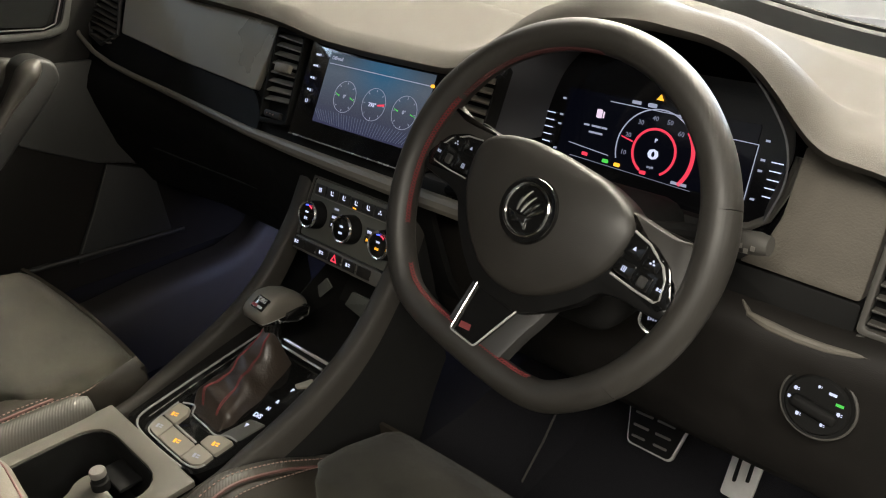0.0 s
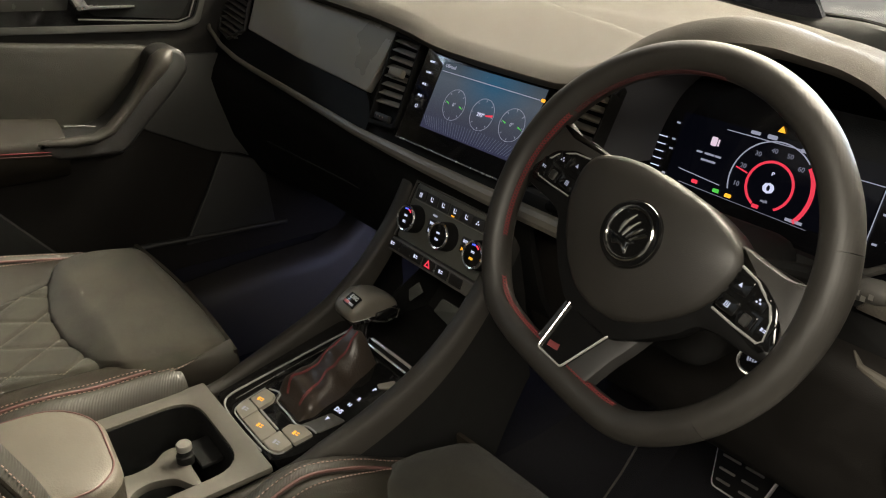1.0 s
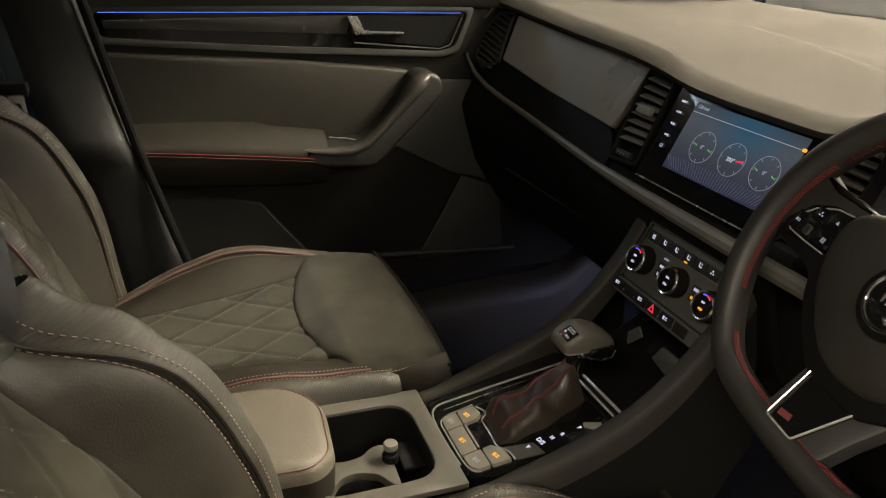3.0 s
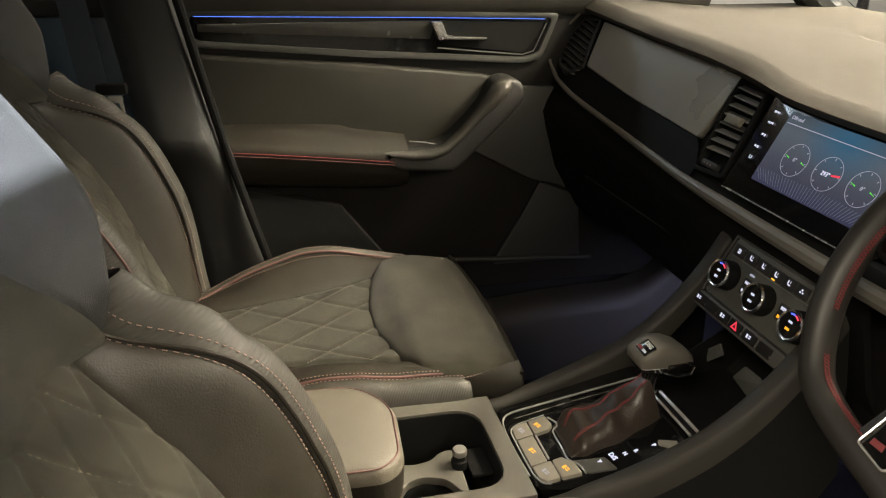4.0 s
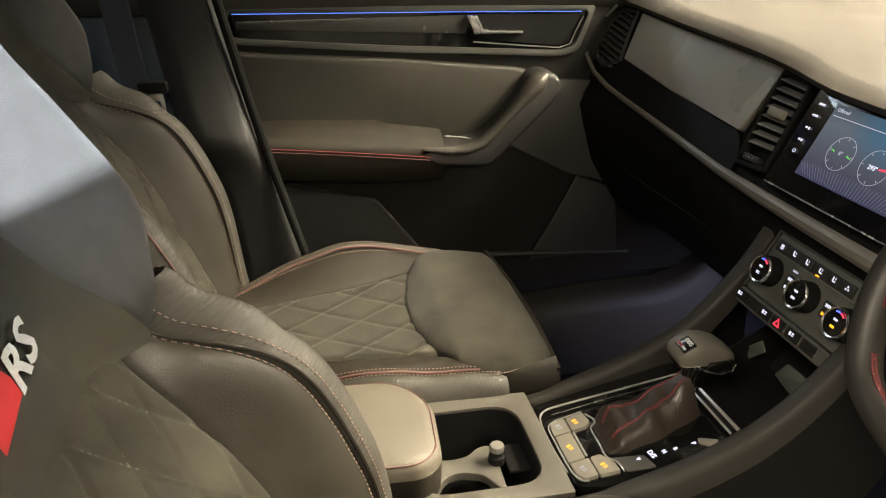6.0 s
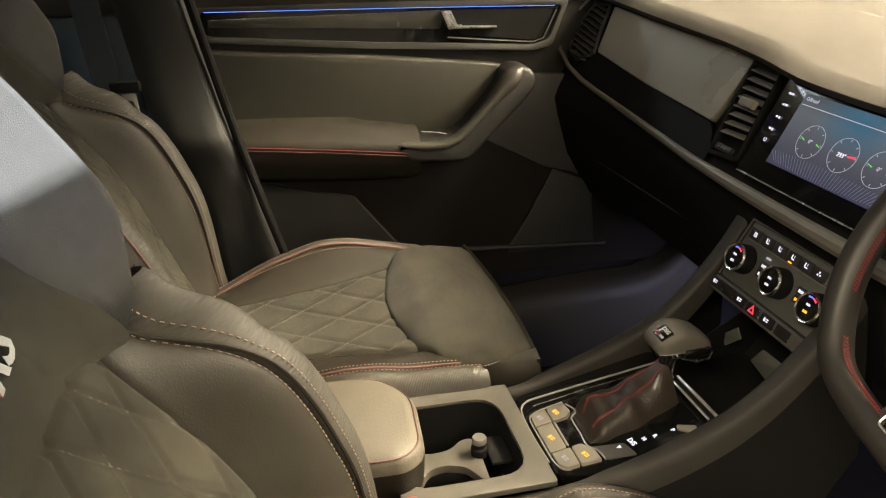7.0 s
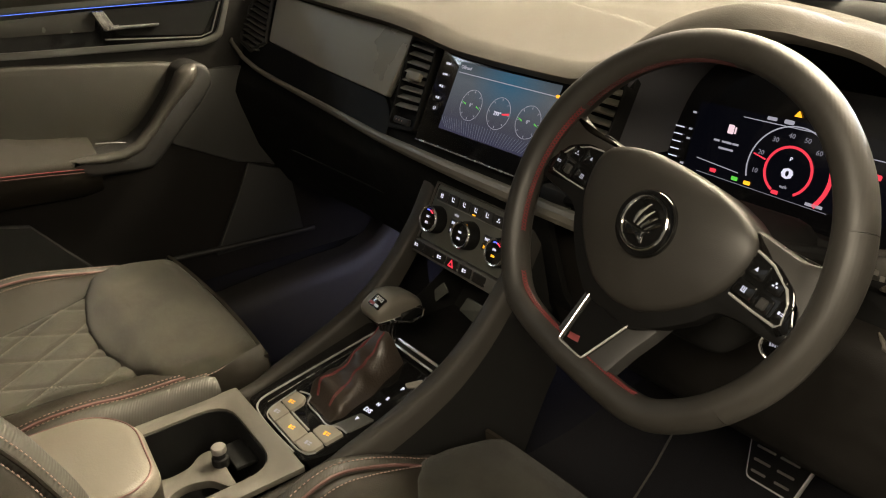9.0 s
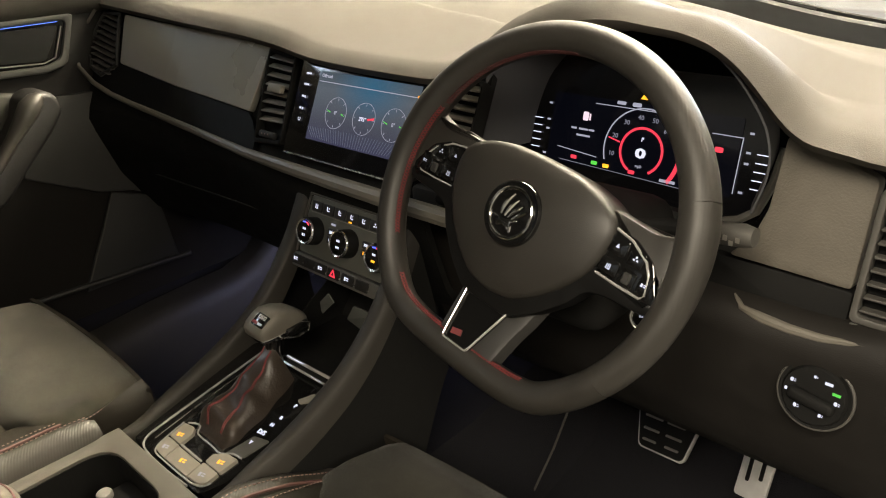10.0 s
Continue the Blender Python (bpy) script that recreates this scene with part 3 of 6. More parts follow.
def vent(name, corners, slats, label, m, tab=None, frame_mat=DARK, low=0.05, tilt=38):
    """An air vent between four corners (bottom left, bottom right, top right, top left) in the frame m."""
    bl, br, tr, tl = [Vector(c) for c in corners]
    cx = (bl + br + tr + tl) / 4
    o = fillet([tuple(c) for c in (bl, br, tr, tl)], 0.008)
    i_ = fillet([tuple(cx + (c - cx) * 0.90) for c in (bl, br, tr, tl)], 0.006)
    surround = part(name, ring(o, i_, 0.018, m=at(m, 0, 0, 0.004), bevel=0.0015), frame_mat, dash, label)
    part("duct", slab([tuple(cx + (c - cx) * 0.9) for c in (bl, br, tr, tl)], 0.004, m=at(m, 0, 0, -0.020)), DARK, surround)
    for k in range(slats):
        f = low + (0.965 - low) * (k + 0.5) / slats
        a, b = bl + (tl - bl) * f, br + (tr - br) * f
        c = (a + b) / 2
        d = (b - a)
        bm = box((0, 0, 0), (d.length * 0.88, 0.0026, 0.013), 0.0008, 1)
        mm = at(m, c.x, c.y, -0.003, math.degrees(math.atan2(d.y, d.x))) @ Matrix.Rotation(radians(tilt), 4, "X")
        part("slat", bm, SLAT if tilt > 20 else GREY, surround, m=mm)
    if tab:
        part("tab", box((0, 0, 0), (0.036, 0.014, 0.010), 0.003, m=at(m, tab[0], tab[1], 0.006)), KEYGREY, surround, "grey adjusting tab")
    return surround


vent("air_vent", [(-0.218, 0.002), (-0.147, 0.008), (-0.158, 0.150), (-0.231, 0.156)], 8, "air vent with grey slats beside the screen", FM, (-0.186, 0.092), low=0.22)
vent("air_vent", [(0.150, 0.055), (0.222, 0.050), (0.222, 0.150), (0.160, 0.150)], 7, "air vent with grey slats beside the instruments", FM)
vent("air_vent", [(0.661, -0.050), (0.790, -0.052), (0.790, 0.082), (0.664, 0.082)], 9, "air vent with a small thumb wheel at the dash end", RM, frame_mat=GREY, tilt=4)
part("vent_foot", slab([(0.664, -0.084), (0.790, -0.086), (0.790, -0.053), (0.662, -0.051)], 0.02, 0.002, m=at(RM, 0, 0, 0.003), r=0.004), GREY, dash, "grey foot of the end vent")
part("vent_wheel", box((0, 0, 0), (0.036, 0.012, 0.01), 0.004, m=at(RM, 0.706, -0.068, 0.006)), DARK, dash)
part("vent_mark", join(*[slab(circle(0.694 + 0.008 * k, -0.068, 0.0020, 10), 0.0006, m=at(RM, 0, 0, 0.0118)) for k in range(4)]), PALE, dash)
part("vent_wheel", box((0, 0, 0), (0.040, 0.011, 0.010), 0.003, m=at(FM, -0.184, 0.019, 0.002)), HARD, dash, "dark thumb wheel")
part("vent_mark", join(*[slab(circle(-0.194 + 0.008 * k, 0.019, 0.0013, 10), 0.0006, m=at(FM, 0, 0, 0.0078)) for k in range(3)]), PALE, dash)
# outer vent at the far end
ov = part("air_vent", bend(tube([FM @ Vector(p) for p in ((-0.838, 0.176, 0.0), (-0.862, 0.140, 0.0), (-0.872, 0.098, 0.0), (-0.850, 0.068, 0.0), (-0.800, 0.055, 0.0), (-0.742, 0.080, 0.0), (-0.762, 0.130, 0.0), (-0.772, 0.178, 0.0))], 0.004, 6, closed=True)), HARD, dash, "narrow air vent by the door")
for k in range(10):
    v0 = 0.066 + k * 0.0115
    u0 = lerp(((0.06, -0.845), (0.10, -0.866), (0.14, -0.856), (0.18, -0.832)), v0)
    u1 = lerp(((0.06, -0.770), (0.082, -0.748), (0.13, -0.766), (0.18, -0.776)), v0)
    part("slat", bend(box((0, 0, 0), (u1 - u0 - 0.004, 0.0026, 0.013), 0.0008, 1, m=at(FM, (u0 + u1) / 2, v0, -0.003, -8) @ Matrix.Rotation(radians(24), 4, "X"))), GREY, ov)

# ---- infotainment screen ----
nav = thing("infotainment_screen", "glossy black touchscreen showing three round off-road gauges", "screen", (0, 0.08, 0.66))
part("bezel", slab(rect(0, 0.0745, 0.272, 0.149), 0.014, 0.002, m=at(FM, 0, 0, 0.004), r=0.004), SCREENGLASS, nav, "glossy black glass front")
part("lower_edge", box((0, 0.0008, 0.0052), (0.266, 0.0022, 0.002), 0.0005, 1, m=FM), CHROME, nav, "thin bright edge")
part("upper_edge", box((0, 0.1478, 0.0052), (0.266, 0.0012, 0.001), 0.0003, 1, m=FM), STRIP, nav)
scr = bpy.data.materials.new("lit_display")
scr.use_nodes = True
nt = scr.node_tree
b = nt.nodes["Principled BSDF"]
b.inputs["Base Color"].default_value, b.inputs["Roughness"].default_value = (0.01, 0.01, 0.012, 1), 0.08
tc = nt.nodes.new("ShaderNodeTexCoord")
sep = nt.nodes.new("ShaderNodeSeparateXYZ")
ramp = nt.nodes.new("ShaderNodeValToRGB")
ramp.color_ramp.elements[0].position, ramp.color_ramp.elements[0].color = 0.0, (0.03, 0.03, 0.06, 1)
ramp.color_ramp.elements[1].position, ramp.color_ramp.elements[1].color = 1.0, (0.045, 0.06, 0.075, 1)
e = ramp.color_ramp.elements.new(0.30)
e.color = (0.045, 0.048, 0.066, 1)
e = ramp.color_ramp.elements.new(0.75)
e.color = (0.075, 0.088, 0.105, 1)
nt.links.new(tc.outputs["Generated"], sep.inputs[0])
nt.links.new(sep.outputs["Z"], ramp.inputs[0])
grad = nt.nodes.new("ShaderNodeTexGradient")
grad.gradient_type = "SPHERICAL"
mp = nt.nodes.new("ShaderNodeMapping")
mp.vector_type = "POINT"
mp.inputs["Location"].default_value, mp.inputs["Scale"].default_value = (-1.45, -0.0, -1.75), (2.6, 0.0, 2.0)
nt.links.new(tc.outputs["Generated"], mp.inputs[0])
nt.links.new(mp.outputs[0], grad.inputs[0])
mx = nt.nodes.new("ShaderNodeMix")
mx.data_type = "RGBA"
mx.inputs[7].default_value = (0.02, 0.085, 0.15, 1)
nt.links.new(grad.outputs["Fac"], mx.inputs[0])
nt.links.new(ramp.outputs[0], mx.inputs[6])
nt.links.new(mx.outputs[2], b.inputs["Emission Color"])
b.inputs["Emission Strength"].default_value = 1.0
part("display", slab(rect(0.018, 0.080, 0.212, 0.103), 0.001, m=at(FM, 0, 0, 0.0050)), scr, nav, "lit blue-grey display")
S = at(FM, 0, 0, 0.0056)
part("title", writing("Offroad", 0.0075, at(S, -0.070, 0.1245)), DIM_L, nav)
part("rule", slab(rect(0.018, 0.1160, 0.205, 0.0010), 0.0003, m=S), DIM_L, nav)
for u, red in ((-0.033, 0), (0.028, 1), (0.088, 0)):
    cv = 0.074
    part("gauge_ring", arc_band(u, cv, 0.0224, 0.0229, 0, 360, 40, 0.0003, S), DIM_L, nav)
    tk = [slab(rect(0, 0.0196, 0.0007, 0.0030), 0.0003, m=at(S, u, cv, 0.0001, a)) for a in range(0, 360, 45)]
    part("gauge_ticks", join(*tk), DIM_L, nav)
    if red:
        part("needle", slab([(0.008, -0.001), (0.021, 0.001), (0.0205, 0.004), (0.007, 0.001)], 0.0003, m=at(S, u, cv, 0.0002)), RED_L, nav)
        part("value", writing("293°", 0.0080, at(S, u - 0.002, cv - 0.001, 0.0003)), WHITE_L, nav)
    else:
        part("needle", slab([(-0.0218, 0.003), (-0.012, 0.001), (-0.012, -0.001)], 0.0003, m=at(S, u, cv, 0.0002)), GREEN_L, nav)
        part("needle", slab([(0.0218, -0.003), (0.012, -0.001), (0.012, 0.001)], 0.0003, m=at(S, u, cv, 0.0002)), GREEN_L, nav)
        part("value", writing("0°", 0.0075, at(S, u, cv, 0.0003)), DIM_L, nav)
part("ground_rays", join(*[slab(rect(0, 0, 0.0005, 0.020), 0.0002, m=at(S, 0.018 + 0.0055 * k, 0.040, 0.0, -k * 2.6)) for k in range(-18, 19)]), glowing("faint_rays", (0.35, 0.40, 0.55), 0.26), nav)
for k, (wrd, vv) in enumerate((("MENU", 0.124), ("HOME", 0.1075), ("bar", 0.0895), ("bar", 0.0715))):
    if wrd == "bar":
        part("touch_key", join(slab(rect(-0.116, vv, 0.004, 0.0028), 0.0003, m=S), slab(rect(-0.1105, vv - 0.0005, 0.003, 0.0035), 0.0003, m=S)), WHITE_L, nav)
    else:
        part("touch_key", writing(wrd, 0.0042, at(S, -0.1135, vv)), WHITE_L, nav)
part("power_key", arc_band(-0.1125, 0.055, 0.0021, 0.0030, -240, 60, 16, 0.0003, S), WHITE_L, nav)
part("light_mirror", slab(rect(0.1235, 0.1165, 0.007, 0.0042), 0.0006, m=S, r=0.002), ORANGE_L, nav, "small amber airbag light")

# ---- instrument cluster ----
clu = thing("instrument_cluster", "digital instrument display under a soft hood, red speed ring lit", "instruments", (0.385, 0.2, 0.62))
ARCH = [(0.196, 0.70), (0.200, 0.76), (0.216, 0.815), (0.250, 0.852), (0.300, 0.876), (0.360, 0.887), (0.430, 0.886), (0.480, 0.872), (0.522, 0.846), (0.552, 0.812), (0.568, 0.782), (0.572, 0.745), (0.560, 0.700)]


def arch_row(y, k, drop):
    cx = 0.39
    return [(cx + (x - cx) * k, y, 0.72 + (z - 0.72) * k - drop) for x, z in smooth(ARCH, 5)]


inner = loft([arch_row(0.124, 0.985, 0.004), arch_row(0.15, 0.935, 0.004), arch_row(0.20, 0.86, 0.006), arch_row(0.225, 0.84, 0.01)])
part("hood_lining", solid(inner, 0.002), HOODIN, clu, "matt black inside of the hood", angle=70)
CM = axes((0.385, 0.2, 0.71), (1, 0, 0), (0, 0.25, 1))
part("cluster_glass", slab([(-0.175, -0.055), (0.150, -0.060), (0.180, 0.010), (0.165, 0.06), (0.12, 0.10), (-0.14, 0.10), (-0.19, 0.04)], 0.012, 0.0, m=at(CM, 0, 0, -0.002), r=0.02), SCREENGLASS, clu, "glossy black cluster glass")
part("cluster_rim", tube([CM @ Vector(p) for p in ((0.100, -0.062, 0.010), (0.139, -0.050, 0.010), (0.156, -0.037, 0.010), (0.167, -0.004, 0.010), (0.171, 0.034, 0.010))], 0.005, 8), GREY, clu, "grey edge of the cluster")
part("lower_shelf", slab([(-0.20, -0.12), (0.17, -0.12), (0.15, -0.055), (-0.18, -0.045)], 0.02, 0.004, m=at(CM, 0, 0, 0.03)), DARK, clu)
D = at(CM, 0, 0, 0.0006)
part("display", slab(rect(-0.005, 0.014, 0.250, 0.088), 0.001, m=at(CM, 0, 0, -0.0006), r=0.003), mat("dark_blue_display", (0.003, 0.003, 0.004), 0.08, vary=0, glow=(0.04, 0.05, 0.12), power=0.02), clu, "dark lit display")
part("speed_ring", arc_band(0.004, 0.002, 0.0262, 0.0292, -60, 242, 48, 0.0004, D), RED_L, clu, "glowing red ring")
part("dial_arc", arc_band(0.004, 0.002, 0.0500, 0.0515, 45, 200, 40, 0.0004, D), DIM_L, clu)
part("red_zone", arc_band(0.004, 0.002, 0.0470, 0.0520, -38, 40, 30, 0.0004, D), RED_L, clu, "red end of the dial")
part("dial_needle", slab([(-0.046, 0.010), (-0.030, 0.006), (-0.030, 0.008), (-0.046, 0.0115)], 0.0004, m=at(D, 0.004, 0.002, 0.0003)), RED_L, clu)
part("speed_value", writing("0", 0.019, at(D, 0.004, -0.001) @ Matrix.Diagonal((1.45, 0.85, 1, 1)), bold=0.0007), WHITE_L, clu)
part("gear_value", writing("P", 0.007, at(D, 0.004, 0.016)), WHITE_L, clu)
part("speed_unit", writing("mph", 0.005, at(D, 0.004, -0.016)), DIM_L, clu)
for txt, a in (("10", 192), ("20", 160), ("30", 128), ("40", 100), ("50", 72), ("60", 44)):
    part("dial_number", writing(txt[0] + "0", 0.008, at(D, 0.004 + 0.040 * math.cos(radians(a)), 0.002 + 0.040 * math.sin(radians(a)))), FAINT_L, clu)
for v, runs in ((0.0165, ((-0.094, 0.008), (-0.080, 0.013), (-0.068, 0.008))), (0.0085, ((-0.079, 0.020),))):
    part("trip_line", join(*[slab(rect(u, v, w, 0.0024), 0.0004, m=D) for u, w in runs]), DIM_L, clu)
part("lower_line", slab([(-0.110, -0.0262), (0.060, -0.0322), (0.060, -0.0315), (-0.110, -0.0255)], 0.0004, m=D), FAINT_L, clu)
part("fuel_pump", join(slab(rect(-0.079, 0.033, 0.008, 0.011), 0.0004, m=D, r=0.002), slab(rect(-0.0728, 0.0325, 0.002, 0.008), 0.0004, m=D)), glowing("pink_white", (1.0, 0.75, 0.85), 0.8), clu)
part("top_line", slab(rect(-0.020, 0.0505, 0.095, 0.0010), 0.0004, m=D), DIM_L, clu)
part("base_line", slab([(-0.115, -0.0105), (-0.055, -0.0155), (-0.055, -0.0145), (-0.115, -0.0095)], 0.0004, m=D), DIM_L, clu)
part("mode_icon", slab(rect(-0.032, 0.0555, 0.012, 0.004), 0.0004, m=D, r=0.001), DIM_L, clu)
part("mode_icon", slab(rect(-0.011, 0.0555, 0.012, 0.005), 0.0004, m=D, r=0.002), DIM_L, clu)
part("mode_icon", slab(rect(0.030, 0.050, 0.010, 0.004), 0.0004, m=D, r=0.001), DIM_L, clu)
part("odometer_bar", slab(rect(0.044, -0.027, 0.020, 0.0035), 0.0004, m=D), DIM_L, clu)
part("warning_triangle", slab([(-0.0048, 0), (0.0048, 0), (0, 0.0074)], 0.0004, m=at(D, -0.003, 0.063), r=0.001), ORANGE_L, clu)
for u, v, mt in ((-0.088, -0.020, RED_L), (-0.057, -0.0225, GREEN_L), (-0.040, -0.0235, ORANGE_L), (-0.004, -0.0245, RED_L)):
    part("telltale", slab(rect(u, v, 0.0085, 0.0046), 0.0004, m=at(D, 0, 0, 0.0004), r=0.0014), mt, clu)
part("right_window", join(slab(rect(0.1225, 0.006, 0.001, 0.062), 0.0004, m=D), slab(rect(0.105, 0.037, 0.036, 0.001), 0.0004, m=D)), DIM_L, clu)
part("right_needle", slab(rect(0.098, 0.020, 0.010, 0.006), 0.0004, m=D, r=0.002), RED_L, clu)
for sgn, u0 in ((-1, -0.150), (1, 0.147)):
    for k in range(5):
        part("scale_tick", slab(rect(u0 - sgn * 0.0012 * (2 - k) * 0, 0.022 - 0.0095 * k, 0.013, 0.0012), 0.0004, m=D), WHITE_L, clu)
    for vv in (0.043, 0.022, 0.010, -0.022):
        part("scale_mark", slab(rect(u0 - sgn * 0.016, vv, 0.005, 0.0024), 0.0004, m=D), DIM_L, clu)

# ---- steering wheel ----
WT = -12.0
WC = (0.398, -0.043, 0.714)
RMX = axes(WC, (1, 0, 0), (0, 0.445, 0.895)) @ Matrix.Rotation(radians(WT), 4, "Z")
WM = RMX @ Matrix.Scale(0.955, 4)
wheel = thing("steering_wheel", "black leather steering wheel with red stitching, turned slightly", "steering wheel", WC)
N = 96
R0 = 0.1775


def rim_at(a, r=R0, w=0.0):
    x, y = r * math.cos(a), r * math.sin(a)
    flat = -0.160 - (r - R0)
    if y < flat + 0.02:
        d = flat + 0.02 - y
        y = flat + 0.02 - 0.02 * (1 - math.exp(-d / 0.02))
    return RMX @ Vector((x, y, w))


def rim_r(a):
    """Thicker at the thumb rests, thinner at the foot."""
    s = math.sin(a)
    return 0.0158 + 0.0018 * max(0, 1 - abs(s - 0.35) / 0.4)


def rim_piece(a0, a1, n):
    an = [radians(a0 + (a1 - a0) * i / n) for i in range(n + 1)]
    return tube([rim_at(a) for a in an], [rim_r(a) for a in an], 16, up=RMX.to_3x3() @ Vector((0, 0, 1)), flat=1.12)


part("rim_top", rim_piece(28, 152, 48), RIMCARBON, wheel, "twill-pressed leather rim")
part("rim_left", rim_piece(152, 212, 24), RIMLEATHER, wheel, "smooth leather rim")
part("rim_right", rim_piece(-32, 28, 24), RIMCARBON, wheel, "twill-pressed leather rim")
part("rim_foot", rim_piece(212, 328, 44), RIMLEATHER, wheel, "flattened leather rim foot")


def rim_skin(a, q, lift=0.0006):
    """A place on the rim's skin: a round the wheel, q round the tube from its inner side towards the driver."""
    c, o = rim_at(a), rim_at(a, R0 + 0.01)
    out = (o - c).normalized()
    up = (RMX.to_3x3() @ Vector((0, 0, 1))).normalized()
    r = rim_r(a) + lift
    return c - out * (r * math.cos(q)) + up * (r * 1.12 * math.sin(q))


def stitches(a0, a1, n, lift, q):
    out = bmesh.new()
    for i in range(n):
        a = radians(a0 + (a1 - a0) * i / n)
        b = a + radians((a1 - a0) / n * 0.85)
        tube([rim_skin(a, q + 0.16), rim_skin((a + b) / 2, q), rim_skin(b, q - 0.16)], 0.0006, 5, bm=out)
        tube([rim_skin(b, q + 0.16), rim_skin((a + b) / 2, q), rim_skin(a, q - 0.16)], 0.0006, 5, bm=out)
    return out


part("rim_stitching", stitches(158, 212, 44, -0.0004, 0.35), RED, wheel, "red cross stitching")
part("rim_stitching", stitches(228, 300, 56, -0.0004, 0.35), RED, wheel, "red cross stitching")
# same red stitching, with the shade at the upper left put into its colour
part("rim_stitching", stitches(96, 156, 46, -0.0004, 0.25), SHADEDRED, wheel, "red cross stitching, darkened as if in shade")
# hub cushion: a domed pad
HUB = [(0, 0.065), (0.045, 0.063), (0.075, 0.056), (0.099, 0.044), (0.1065, 0.028), (0.105, 0.006), (0.097, -0.018), (0.081, -0.042), (0.058, -0.065), (0.031, -0.083), (0, -0.088)]
HUB = HUB + [(-x, y) for x, y in HUB[-2:0:-1]]
hub_o = fillet(HUB, 0.010, 3)
rows = []
for k, w in ((0.95, -0.050), (0.985, -0.020), (1.0, -0.006), (0.995, 0.000), (0.975, 0.0045), (0.92, 0.0075), (0.72, 0.0125), (0.50, 0.016), (0.33, 0.0175), (0.05, 0.0175)):
    rows.append([WM @ Vector((x * k, y * k, w)) for x, y in hub_o])
part("hub_pad", loft(rows, closed=True, caps=True), RIMLEATHER, wheel, "domed black hub pad", angle=60)
# black plate round the foot of the hub, out to both spokes
BEZ = [(0.172, -0.012), (0.168, -0.025), (0.146, -0.027), (0.122, -0.028), (0.102, -0.034), (0.090, -0.054), (0.063, -0.081), (0.034, -0.102)]
part("hub_bezel", slab(fillet(BEZ + [(-x, y) for x, y in BEZ[::-1]] + [(-0.080, 0.020), (0.080, 0.020)], 0.008), 0.020, 0.004, m=at(WM, 0, 0, 0.0005)), SATINBLACK, wheel, "black plate below the hub pad")
# spokes
for sg in (-1, 1):
    sp = [(sg * 0.085, 0.040), (sg * 0.130, 0.034), (sg * 0.176, 0.026), (sg * 0.174, -0.020), (sg * 0.150, -0.023), (sg * 0.085, -0.030)]
    part("spoke", slab(sp if sg > 0 else sp[::-1], 0.018, 0.004, m=at(WM, 0, 0, -0.006), r=0.008), SATINBLACK, wheel)
    pod = [(sg * 0.101, 0.036), (sg * 0.128, 0.034), (sg * 0.152, 0.022), (sg * 0.170, -0.008), (sg * 0.162, -0.022), (sg * 0.099, -0.012)]
    if sg < 0:
        pod = pod[::-1]
    keypod = part("button_pod", slab(pod, 0.014, 0.002, m=at(WM, 0, 0, 0.0005), r=0.006), GLOSS, wheel, "black button pod with bright trim")
    edge = [(sg * 0.104, 0.035), (sg * 0.124, 0.0315), (sg * 0.145, 0.0200), (sg * 0.1535, 0.009), (sg * 0.158, -0.008), (sg * 0.154, -0.0125), (sg * 0.130, -0.0125), (sg * 0.103, -0.0110)]
    part("pod_trim", tube([WM @ Vector((x, y, 0.0012)) for x, y in edge], 0.0014 if sg > 0 else 0.0010, 8), BRIGHT, keypod, "thin bright trim")
    for i_, (u, v, w_, h_) in enumerate(((0.113, 0.021, 0.021, 0.017), (0.135, 0.018, 0.017, 0.016), (0.113, 0.000, 0.021, 0.015), (0.135, -0.002, 0.017, 0.016), (0.153, 0.000, 0.013, 0.022))):
        key = part("button", slab(rect(sg * u, v, w_, h_), 0.004, 0.001, m=at(WM, 0, 0, 0.0022), r=0.003), GLOSS, keypod)
        if i_ != 3:
            part("symbol", icon(("arrow", "fan", "waves", "", "mark")[i_], at(WM, sg * u, v, 0.0026), 0.0058), DIM_L if sg < 0 else WHITE_L, key)
        else:
            part("roller", box((0, 0, 0), (0.009, 0.011, 0.004), 0.0015, 1, m=at(WM, sg * u, v, 0.003)), HARD, key)
    pad = [(sg * 0.098, 0.046), (sg * 0.146, 0.050), (sg * 0.156, 0.030), (sg * 0.150, -0.026), (sg * 0.100, -0.028)]
    part("paddle", slab(pad if sg > 0 else pad[::-1], 0.006, 0.002, m=at(WM, 0, 0, -0.034), r=0.008), SATINBLACK, wheel, "black shift paddle behind the spoke")
    # leather web between pod and rim
    web = [(sg * 0.088, 0.050), (sg * 0.140, 0.047), (sg * 0.178, 0.058), (sg * 0.184, -0.040), (sg * 0.172, -0.030), (sg * 0.172, -0.010), (sg * 0.160, 0.008), (sg * 0.134, 0.022), (sg * 0.100, 0.034)]
    part("spoke_web", slab(web if sg > 0 else web[::-1], 0.02, 0.004, m=at(WM, 0, 0, -0.0012), r=0.006), RIMLEATHER, wheel, "leather web of the spoke")
